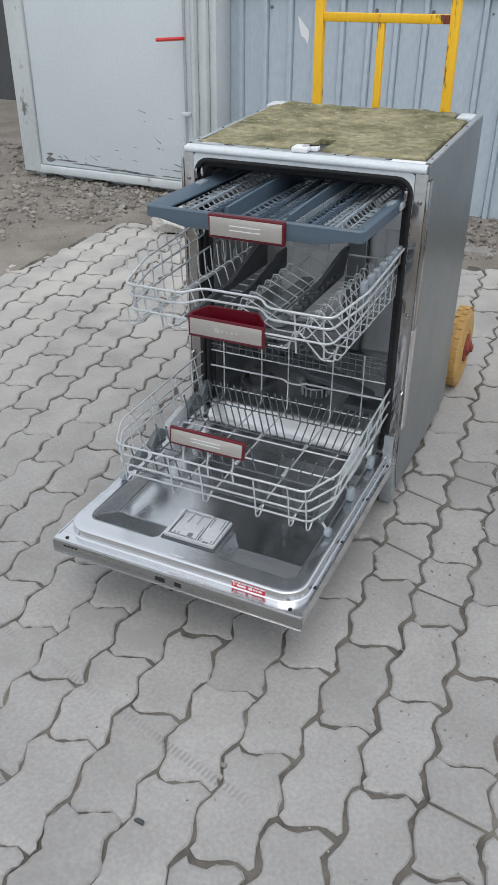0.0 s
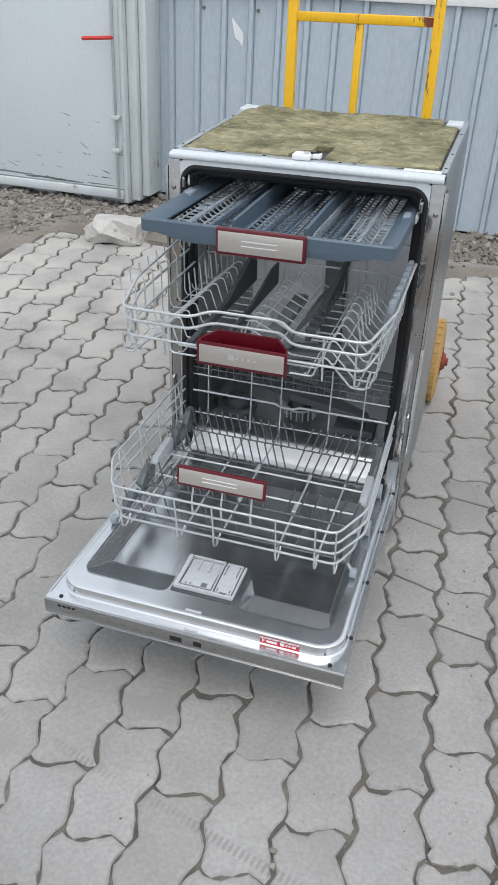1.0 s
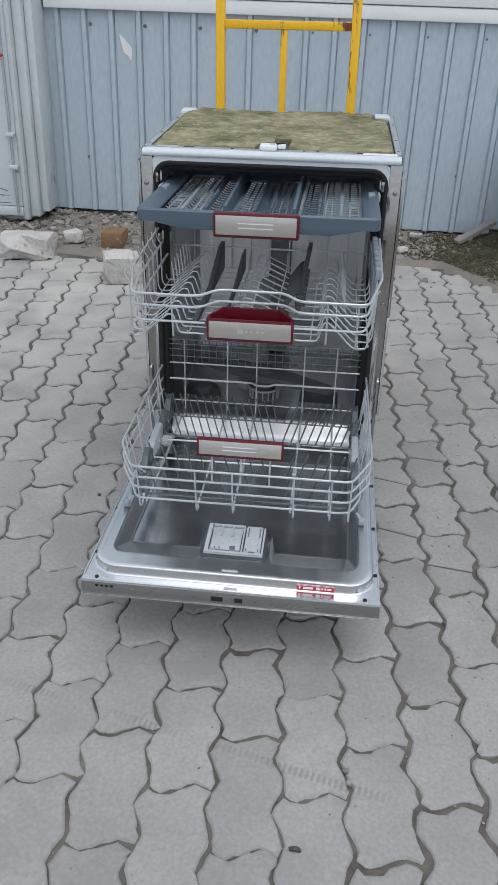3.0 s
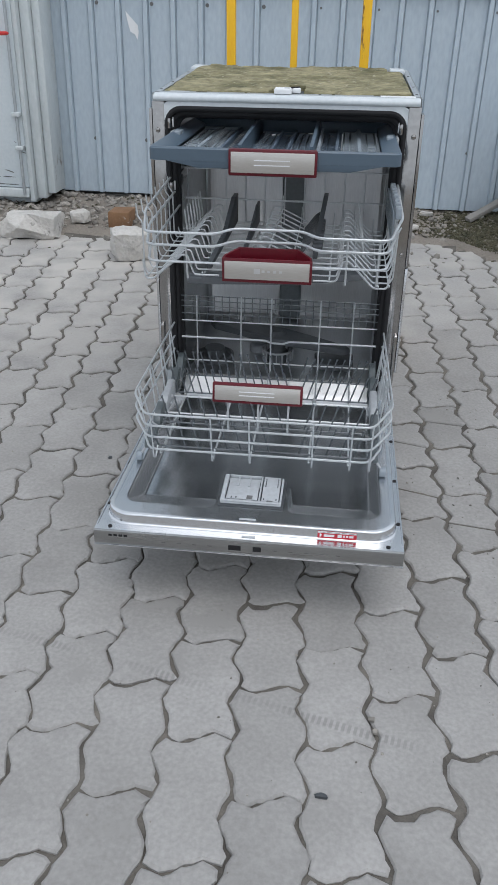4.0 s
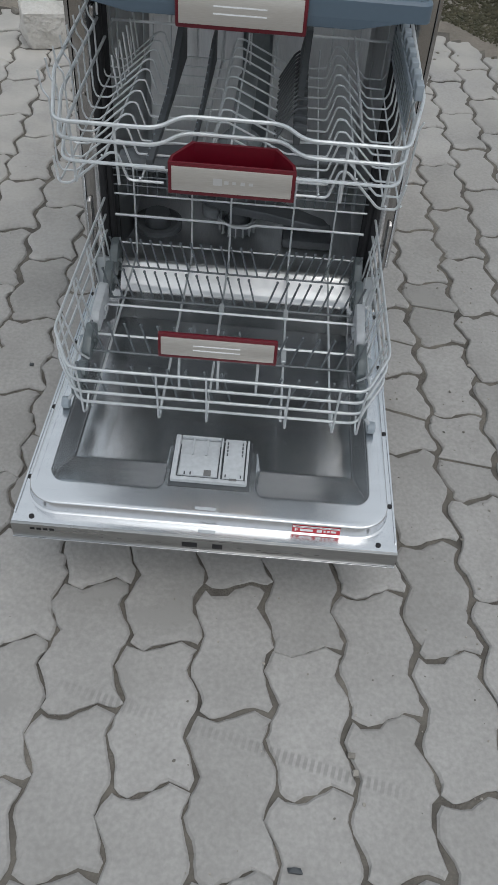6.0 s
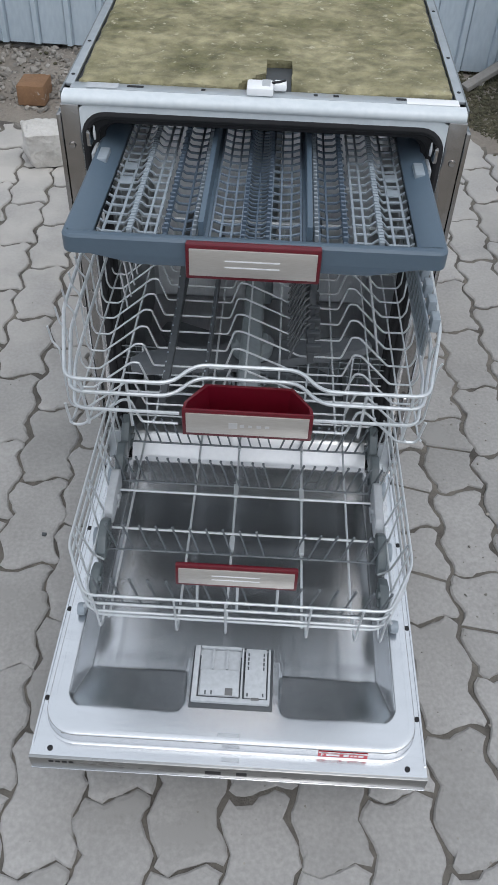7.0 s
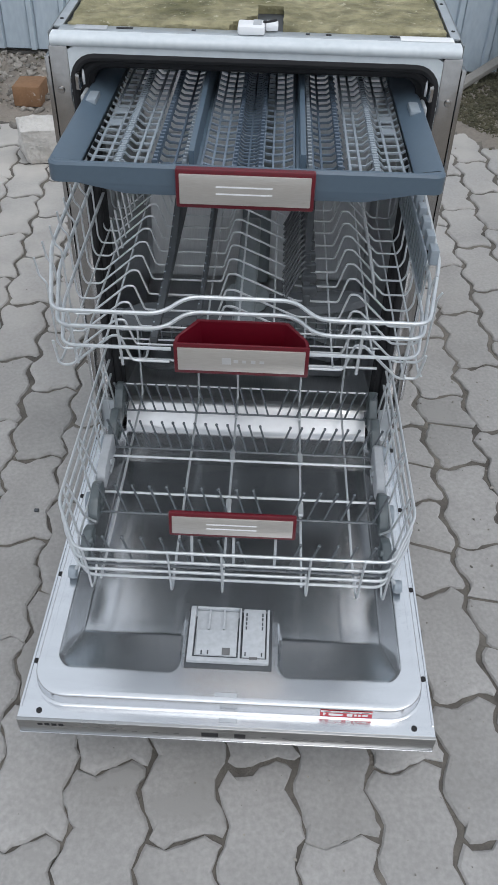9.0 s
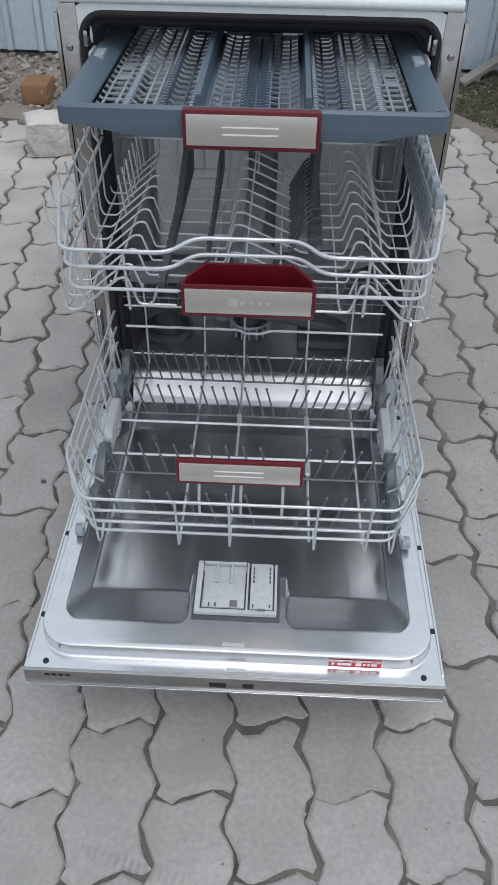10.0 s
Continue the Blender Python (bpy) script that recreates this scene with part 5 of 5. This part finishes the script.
for pts in ([(-0.0925, 0.602), (-0.142, 0.602), (-0.155, 0.640), (-0.166, 0.640), (-0.224, 0.590), (-0.240, 0.590), (-0.244, 0.628)], [(0.0925, 0.600), (0.137, 0.600), (0.149, 0.640), (0.160, 0.640), (0.209, 0.590), (0.236, 0.590), (0.242, 0.628)]):
    part("front_floor_wire", wire([(x, -0.372, z) for x, z in pts], 0.0020, 0.007), M_WIRE, up)
for x, z in ((-0.240, 0.592), (-0.216, 0.597), (-0.176, 0.631), (-0.125, 0.602), (-0.051, 0.602), (-0.004, 0.637), (0.044, 0.612), (0.124, 0.600), (0.173, 0.627), (0.219, 0.590), (0.240, 0.592)):
    y0 = -0.376 if abs(x) > 0.09 else -0.338
    part("long_wire", wire([(x, y0, z + 0.006), (x, y0 + 0.016, z - 0.003), (x, UB, z - 0.003), (x, UB + 0.004, z + 0.03)], 0.0016, 0.006), M_WIRE, up)
part("back_rail", wire([(-0.246, UB, 0.655), (0.246, UB, 0.655)], 0.0026), M_WIRE, up)
part("back_rail", wire([(-0.262, UB, 0.726), (0.262, UB, 0.726)], 0.0026), M_WIRE, up)
for k in range(11):
    x = -0.24 + 0.048 * k
    part("back_upright", wire([(x, UB + 0.003, 0.596), (x, UB + 0.003, 0.727)], 0.0019), M_WIRE, up)
# dark plastic tine holders and their folding tines
NOTCH = mesh_of("holder_notch", boxed(-0.0012, 0.0012, -0.0012, 0.0012, 0.0, 0.0010), M_GRID)
for x, w, y0 in ((-0.118, 0.0100, -0.335), (-0.062, 0.0058, -0.285)):
    bm = bmesh.new()
    hi = 0.672 if w > 0.008 else 0.655
    prism(bm, [(y0, 0.6040), (UB - 0.01, 0.6040), (UB - 0.01, hi), (UB - 0.06, hi), (-0.12, 0.622), (y0, 0.615)], "x", x - w / 2, x + w / 2, bevel=0.0012)
    hold = part("tine_holder", bm, M_DARK, up, "dark grey perforated plastic holder")
    for k in range(14):
        y = y0 + 0.012 + 0.0215 * k
        z = 0.615 + 0.007 * (y - y0) / (-0.12 - y0) if y < -0.12 else 0.622 + (hi - 0.622) * (y + 0.12) / (UB - 0.06 + 0.12)
        piece("holder_notch", NOTCH, hold, (x - w / 2 + 0.0012, y, z - 0.0002))
bm = bmesh.new()
prism(bm, [(-0.225, 0.602), (UB - 0.01, 0.602), (UB - 0.01, 0.680), (UB - 0.05, 0.680), (-0.12, 0.628), (-0.225, 0.620)], "x", 0.0845, 0.0950, bevel=0.002)
for v in bm.verts:
    v.co.x += 0.20 * max(0.0, v.co.z - 0.62)
hold = part("tine_holder", bm, M_DARK, up, "dark grey plastic holder")
for k in range(8):
    y = -0.222 + 0.034 * k
    part("holder_hook", boxed(0.0825, 0.1045, y, y + 0.012, 0.617, 0.631, 0.003), M_DARK, hold)
for k in range(15):
    y = -0.180 + 0.0175 * k
    part("folding_tine", wire([(0.088, y + 0.012, 0.634), (0.080, y + 0.006, 0.630), (0.056, y - 0.045, 0.607)], 0.0020, 0.006), M_DARK, up)
for k in range(7):
    y = -0.12 + 0.034 * k
    part("tine", wire([(-0.200, y, 0.610), (-0.208, y + 0.004, 0.672)], 0.0018), M_WIRE, up)
for k in range(9):
    y = -0.20 + 0.034 * k
    part("tine", wire([(0.192, y, 0.607), (0.180, y + 0.004, 0.665)], 0.0018), M_WIRE, up)
# clip shelf at the right-hand side, feed pipe under the basket
shelf = part("side_shelf", boxed(0.2425, 0.2455, -0.255, 0.05, 0.650, 0.708, 0.001), M_GRID, up, "pale translucent plastic side shelf")
for k in range(7):
    y = -0.268 + 0.042 * k
    part("shelf_clip", boxed(0.246, 0.2575, y, y + 0.022, 0.700, 0.7225, 0.002), M_GRID, shelf)
for k in range(16):
    y = -0.27 + 0.020 * k
    part("shelf_slot", boxed(0.2412, 0.2424, y, y + 0.008, 0.662, 0.698), M_PIPE, shelf)
part("feed_pipe", boxed(-0.018, 0.016, -0.275, 0.09, 0.566, 0.586, 0.007, 3), M_PIPE, up, "pale grey water pipe")
bm = lathe(bmesh.new(), [(0.012, 0.535), (0.034, 0.540), (0.036, 0.556), (0.026, 0.566), (0.012, 0.568)], (0, -0.12, 0), (0, 0, 1), 24)
part("spray_joint", bm, M_PIPE, up)
bm = bmesh.new()
prism(bm, [(-0.20, 0.012), (-0.17, 0.030), (-0.05, 0.022), (0.0, 0.036), (0.05, 0.022), (0.17, 0.026), (0.205, 0.008), (0.205, -0.008), (0.17, -0.020), (0.05, -0.022), (0.0, -0.036), (-0.05, -0.022), (-0.17, -0.022), (-0.20, -0.008)], "z", 0.520, 0.5365, bevel=0.004)
bm.transform(Matrix.Translation((0, -0.12, 0)) @ Matrix.Rotation(radians(12), 4, "Z"))
part("upper_spray_arm", bm, M_ARM, up, "grey plastic spray arm")
for s in (-1, 1):
    for y in (0.05,):
        part("side_runner", boxed(*sorted((s * 0.2482, s * 0.2535)), y - 0.03, y + 0.04, 0.690, 0.712, 0.004), M_DARK, up)
h2 = rack_handle(up, 0.003, -0.374, 0.5945, 0.6415, half=0.0875, bars=False, deep=0.0036)
bm = bmesh.new()
lo = [(-0.0845, -0.386, 0.6405), (0.0905, -0.386, 0.6405), (0.088, -0.374, 0.644), (0.062, -0.346, 0.653), (-0.056, -0.346, 0.653), (-0.082, -0.374, 0.644)]
a = [bm.verts.new(p) for p in lo]
b = [bm.verts.new((x, y + 0.003, z - 0.046)) for x, y, z in lo]
c = [bm.verts.new((0.004 + (x - 0.004) * 0.95, -0.3665 + (y + 0.3665) * 0.80, z - 0.0005)) for x, y, z in lo]
d = [bm.verts.new((0.004 + (x - 0.004) * 0.90, -0.3665 + (y + 0.3665) * 0.72, z - 0.040)) for x, y, z in lo]
bm.faces.new(b)
bm.faces.new(d)
for i in range(6):
    j = (i + 1) % 6
    bm.faces.new((a[i], a[j], b[j], b[i]))
    bm.faces.new((a[i], a[j], c[j], c[i]))
    bm.faces.new((c[i], c[j], d[j], d[i]))
part("grip_bowl", bm, M_RED, h2, "hollow dark red grip")
for k, (w, h) in enumerate(((0.012, 0.010), (0.006, 0.005), (0.005, 0.004), (0.006, 0.005), (0.006, 0.004))):
    x = -0.022 + 0.0112 * k + (0.004 if k else 0.0)
    part("logo_bar", boxed(x, x + w, -0.3886, -0.3883, 0.618 - h / 2, 0.618 + h / 2), M_EMBOSS, h2, "pale embossed mark")

# ---- lower basket ----
low = thing("lower_basket", (0, -0.24, 0.2), "lower dish basket of pale coated wire rolled onto the open door", "dish basket", "pulled-out racks")
LB = 0.012
for z, y, zb in ((0.342, -0.482, 0.366), (0.313, -0.476, 0.330), (0.285, -0.471, 0.296), (0.246, -0.452, 0.252)):
    wide = 0.271 if z > 0.25 else 0.255
    part("front_rail", wire([(-wide + 0.008, LB, zb), (-wide, -0.395, z + 0.006), (-0.230, y, z), (0.230, y, z), (wide, -0.395, z + 0.006), (wide - 0.008, LB, zb)], 0.0025, 0.016, 8), M_WIRE, low)
for x in (-0.218, -0.095, -0.017, 0.112, 0.190, 0.230):
    part("front_upright", wire([(x, -0.4855, 0.345), (x, -0.475, 0.286), (x, -0.470, 0.238), (x, -0.452, 0.226), (x, -0.43, 0.243)], 0.0018, 0.008), M_WIRE, low)
for x, y0 in ((-0.208, -0.45), (-0.095, -0.45), (-0.018, -0.45), (0.105, -0.45), (0.187, -0.45)):
    part("long_wire", wire([(x, y0, 0.236), (x, LB, 0.236), (x, LB + 0.001, 0.30)], 0.0022, 0.012), M_WIRE, low)
for y, r, mat in ((-0.176, 0.0024, M_WIRE), (-0.267, 0.0023, M_WIRE), (-0.314, 0.0019, M_TINE), (-0.425, 0.0019, M_TINE), (-0.152, 0.0020, M_TINE), (-0.045, 0.0020, M_TINE)):
    part("cross_wire", wire([(-0.240, y, 0.2405), (0.240, y, 0.2405)], r), mat, low)
part("back_rail", wire([(-0.258, LB, 0.322), (-0.03, LB, 0.322), (-0.016, LB - 0.006, 0.318), (0.016, LB - 0.006, 0.318), (0.03, LB, 0.322), (0.258, LB, 0.322)], 0.0027, 0.006), M_WIRE, low)
for z in (0.258, 0.366, 0.385, 0.404, 0.418, 0.431):
    part("back_rail", wire([(-0.256, LB + 0.003, z), (0.256, LB + 0.003, z)], 0.0019 if z < 0.38 else 0.0014), M_WIRE if z < 0.38 else M_TINE, low)
for x in (-0.208, -0.095, -0.018, 0.105, 0.187):
    part("back_upright", wire([(x, LB + 0.002, 0.238), (x, LB + 0.002, 0.433)], 0.0020), M_WIRE, low)
BACKPIN = mesh_of("back_pin", wire([(0, 0, 0), (0, 0, 0.066)], 0.0014), M_TINE)
for k in range(26):
    piece("back_pin", BACKPIN, low, (-0.240 + 0.0192 * k, LB + 0.006, 0.366))
TINE_L = mesh_of("tine", wire([(0.0, 0, 0), (-0.016, 0.003, 0.060)], 0.0019), M_TINE)
TINE_R = mesh_of("tine", wire([(0.0, 0, 0), (0.018, 0.003, 0.060)], 0.0019), M_TINE)
TIP = mesh_of("tine_tip", lathe(bmesh.new(), [(0.0014, -0.003), (0.0026, -0.001), (0.0024, 0.002), (0.001, 0.003)], (0, 0, 0), (0, 0, 1), 8), M_TINE)
for y, pitch, x_left, x_right in ((-0.425, 0.0280, (-0.218, 0.020), (0.082, 0.226)), (-0.314, 0.0280, (-0.216, 0.040), (0.088, 0.226)), (-0.152, 0.0195, (-0.228, 0.046), (0.066, 0.230)), (-0.045, 0.0195, (-0.234, 0.044), (0.062, 0.228))):
    for (a, b), me, dx in ((x_left, TINE_L, -0.016), (x_right, TINE_R, 0.018)):
        n = round((b - a) / pitch)
        for k in range(n + 1):
            x = a + (b - a) * k / n
            ob = piece("tine", me, low, (x, y, 0.241))
            piece("tine_tip", TIP, ob, (x + dx, y + 0.003, 0.301))
CROSSCLIP = mesh_of("wire_clip", boxed(-0.0045, 0.0045, -0.016, 0.016, -0.003, 0.004, 0.0015, 1), M_WIRE)
for x in (-0.018, 0.105):
    for y in (-0.164, -0.045, -0.29):
        piece("wire_clip", CROSSCLIP, low, (x, y, 0.2405), size=1.0 if y < -0.1 else 0.6)
for s in (-1, 1):
    for y in (-0.37, -0.27, -0.17, -0.07):
        f = (y + 0.395) / 0.407
        part("side_loop", wire([(s * 0.236, y - 0.012, 0.240), (s * 0.254, y - 0.012, 0.252), (s * (0.270 - 0.008 * f), y, 0.346 + 0.02 * f), (s * (0.270 - 0.008 * f), y + 0.016, 0.347 + 0.02 * f), (s * 0.254, y + 0.032, 0.252), (s * 0.236, y + 0.032, 0.240)], 0.0019, 0.010), M_WIRE, low)
    for side, lab, mt in (([(-0.072, 0.232), (-0.010, 0.238), (-0.006, 0.276), (-0.022, 0.292), (-0.044, 0.288), (-0.070, 0.262)], "grey-green plastic runner", M_CLIP), ([(-0.148, 0.232), (-0.078, 0.232), (-0.074, 0.268), (-0.092, 0.282), (-0.118, 0.276), (-0.146, 0.256)], "grey-green plastic runner", M_CLIP),
                          ([(-0.252, 0.232), (-0.154, 0.232), (-0.152, 0.272), (-0.164, 0.280), (-0.240, 0.270), (-0.252, 0.258)], "pale grey runner panel", M_DISP), ([(-0.335, 0.230), (-0.264, 0.230), (-0.262, 0.262), (-0.282, 0.276), (-0.312, 0.268), (-0.334, 0.250)], "grey-green plastic runner", M_CLIP), ([(-0.425, 0.230), (-0.350, 0.230), (-0.350, 0.248), (-0.372, 0.258), (-0.420, 0.246)], "grey-green plastic runner", M_CLIP)):
        bm = bmesh.new()
        prism(bm, side, "x", *sorted((s * 0.2340, s * 0.2500)), bevel=0.0035)
        clip = part("runner", bm, mt, low, lab)
        ymid = (side[0][0] + side[1][0]) / 2
        bm = bmesh.new()
        disc(bm, (s * 0.2335, ymid, 0.250), (1, 0, 0), 0.006, 0.006, 12, 0.001)
        box(bm, *sorted((s * 0.230, s * 0.234)), ymid - 0.018, ymid + 0.018, 0.238, 0.243, 0.001)
        part("runner_lug", bm, mt, clip)
    for y in (-0.42, -0.27, -0.12):
        rest = door_height(s * 0.262, y)
        r = 0.011 if y < -0.4 else 0.018
        bm = lathe(bmesh.new(), [(0.3 * r, -0.007), (0.92 * r, -0.006), (r, 0.0), (0.92 * r, 0.006), (0.3 * r, 0.007)], (s * 0.2615, y, rest + r), (1, 0, 0), 18)
        wl = part("wheel", bm, M_GRID, low, "pale grey plastic roller")
        part("axle_pin", wire([(s * 0.240, y, 0.242), (s * 0.2615, y, rest + r)], 0.003), M_DISP, wl)
rack_handle(low, -0.002, -0.467, 0.3745, 0.4165, lean=radians(-8), half=0.0895, deep=0.008)
for x in (-0.06, 0.0, 0.06):
    part("handle_post", wire([(x, -0.467, 0.385), (x, -0.4785, 0.342), (x, -0.4735, 0.313)], 0.0022), M_WIRE, low)

# ---- paving, piece by piece ----
PX, PL, ANG = 0.1177, 0.2279, 0.0633


def zig(y):
    """Sideways shift of a long joint at y below a cross joint."""
    pts = [(0.0176, 0.0115), (-0.0372, -0.0115), (-0.0939, 0.0115), (-0.1506, -0.0115), (-0.2098, 0.0115), (-0.2646, -0.0115)]
    for (a, xa), (b, xb) in zip(pts, pts[1:]):
        if b <= y <= a:
            return xa + (xb - xa) * (a - y) / (a - b)
    return 0.0


def paver_outline(rnd, gap):
    """Corners of one wave-edged paver; the cross joint at its head is y = 0 and it runs towards -y."""
    def bow(u):
        return -0.0125 * math.sin(2 * math.pi * u)
    ys = [0.0, -0.0372, -0.0939, -0.1506, -0.2098, -PL]
    left = [(zig(y) + gap, y) for y in ys]
    right = [(PX + zig(y) - gap, y) for y in ys]
    x0, x1 = left[0][0], right[0][0]
    head = [(x0 + (x1 - x0) * u, bow(u) - gap) for u in (0.25, 0.5, 0.75)]
    foot = [(left[-1][0] + (right[-1][0] - left[-1][0]) * u, -PL + bow(u) + gap) for u in (0.75, 0.5, 0.25)]
    left = [(left[0][0], -gap)] + left[1:-1] + [(left[-1][0], -PL + gap)]
    right = [(right[0][0], -gap)] + right[1:-1] + [(right[-1][0], -PL + gap)]
    ring = head + right + foot + left[::-1]
    fine = []
    for (ax, ay), (bx, by) in zip(ring, ring[1:] + ring[:1]):
        fine.append((ax, ay))
        n = max(1, round(math.hypot(bx - ax, by - ay) / 0.015))
        fine += [(ax + (bx - ax) * q / n, ay + (by - ay) * q / n) for q in range(1, n)]
    ring = fine
    for _ in range(1):
        ring = [((ring[i - 1][0] + 6 * x + ring[(i + 1) % len(ring)][0]) / 8, (ring[i - 1][1] + 6 * y + ring[(i + 1) % len(ring)][1]) / 8) for i, (x, y) in enumerate(ring)]
    return [(x + rnd.gauss(0, 0.0019), y + rnd.gauss(0, 0.0019)) for x, y in ring]


def raise_ring(ring, rnd, mid=None, half=(0.06, 0.09)):
    """A slab over an outline, with worn rounded edges; its origin is the middle of a whole paver."""
    cx, cy = PX / 2, -PL / 2
    mx, my = mid or (cx, cy)

    def inset(d):
        return [(x + (mx - x) * d / half[0], y + (my - y) * d / half[1]) for x, y in ring]
    n = len(ring)
    verts = [(x - cx, y - cy, -0.016) for x, y in ring] + [(x - cx, y - cy, -0.0045) for x, y in ring]
    verts += [(x - cx, y - cy, -0.0010 + rnd.uniform(-0.0008, 0.0006)) for x, y in inset(0.0035)] + [(x - cx, y - cy, 0) for x, y in inset(0.010)]
    faces = [(k * n + i, k * n + (i + 1) % n, (k + 1) * n + (i + 1) % n, (k + 1) * n + i) for k in (1, 2) for i in range(n)]
    faces += [(i, (i + 1) % n, n + (i + 1) % n, n + i) for i in range(n)]
    faces.append(tuple(3 * n + i for i in range(n)))
    return verts, faces


def paver_shape(seed, gap):
    rnd = random.Random(seed)
    return raise_ring(paver_outline(rnd, gap), rnd)


def broken_paver(seed, y_left, y_right, upper):
    """One half of a paver cracked across."""
    rnd = random.Random(seed)
    ring = paver_outline(rnd, 0.0030)
    sign = 1 if upper else -1

    def over(p):
        return sign * (p[1] - (y_left + (y_right - y_left) * p[0] / PX)) - 0.0033
    out = []
    for p, q in zip(ring, ring[1:] + ring[:1]):
        a, b = over(p), over(q)
        if a >= 0:
            out.append(p)
        if a * b < 0:
            k = a / (a - b)
            out.append((p[0] + (q[0] - p[0]) * k, p[1] + (q[1] - p[1]) * k))
    mid = (sum(p[0] for p in out) / len(out), sum(p[1] for p in out) / len(out))
    return raise_ring(out, rnd, mid, (0.06, 0.05))


# twelve joint widths from tight to open
GAPS = [0.0014 + 0.00038 * k for k in range(12)]
SHAPES = [paver_shape(100 + k, g) for k, g in enumerate(GAPS)]
BROKEN = {(2, 2): (-0.098, -0.134), (3, 2): (-0.125, -0.147), (2, 3): (-0.090, -0.124), (3, 4): (-0.088, -0.110), (4, -1): (-0.099, -0.117)}


def slab_mesh(vs, fs):
    me = bpy.data.meshes.new("paver")
    me.from_pydata(vs, [], [f[::-1] for f in fs])
    bm = bmesh.new()
    bm.from_mesh(me)
    bmesh.ops.recalc_face_normals(bm, faces=bm.faces)
    bm.to_mesh(me)
    bm.free()
    me.materials.append(M_PAVER)
    return me


PMESH = [slab_mesh(vs, fs) for vs, fs in SHAPES]
pavement = thing("pavement", (0, 0, -0.011), "grey wave-edged concrete pavers with dark sandy joints", "pavement", kind="structure")
rnd = random.Random(8)
spin = Matrix.Rotation(ANG, 4, "Z")
org = Vector((0.122, -0.70, 0))
far_v, far_f = [], []
made = 0
for i in range(-20, 17):
    for j in range(-12, 15):
        head = -0.6207 + PL * j + (PL / 2 if i % 2 == 0 else 0.0)
        c = org + spin @ (Vector((0.1156 + PX * i + PX / 2, head - PL / 2, 0)) - org)
        if not paved(c.x, c.y) or not paved(c.x, c.y + 0.05):
            continue
        z = lie(c.x, c.y) + rnd.uniform(-0.0018, 0.0018)
        dz = (lie(c.x, c.y + 0.1) - lie(c.x, c.y - 0.1)) / 0.2
        tilt = Euler((math.atan(dz) + rnd.gauss(0, 0.006), -math.atan(CROSSFALL) + rnd.gauss(0, 0.008), ANG + rnd.gauss(0, 0.006)))
        at = (c.x + rnd.gauss(0, 0.0008), c.y + rnd.gauss(0, 0.0012), z)
        wide = 3.4 + 4.5 * smooth((c.y + 0.3) / 0.8) + 5 * smooth((c.x - 0.22) / 0.25) * smooth((0.5 - c.y) / 0.4) + 3.0 * noise.noise((c.x * 1.7, c.y * 1.7, 11)) + rnd.uniform(-2, 2)
        k = int(min(11, max(0, wide)))
        if (i, j) in BROKEN:
            for upper in (True, False):
                dip = Euler((tilt.x + rnd.gauss(0, 0.008), tilt.y + rnd.gauss(0, 0.008), tilt.z))
                piece("paver", slab_mesh(*broken_paver(200 + i, *BROKEN[i, j], upper)), pavement, at, dip)
                made += 1
        elif -1.15 < c.x < 1.05 and -1.62 < c.y < 1.32 and made < 300:
            piece("paver", PMESH[k], pavement, at, tilt)
            made += 1
        else:
            m = Matrix.LocRotScale(at, tilt, None)
            o = len(far_v)
            far_v += [tuple(m @ Vector(v)) for v in SHAPES[k][0]]
            far_f += [tuple(o + q for q in f[::-1]) for f in SHAPES[k][1]]
me = bpy.data.meshes.new("outer_pavers")
me.from_pydata(far_v, [], far_f)
bm = bmesh.new()
bm.from_mesh(me)
bmesh.ops.recalc_face_normals(bm, faces=bm.faces)
bm.to_mesh(me)
bm.free()
me.materials.append(M_PAVERFAR)
outer = new("outer_pavers", me)
outer.parent = pavement
outer.location = -BASE[pavement.name]
tagged(outer, "grey wave-edged concrete pavers farther off", kind="stuff")
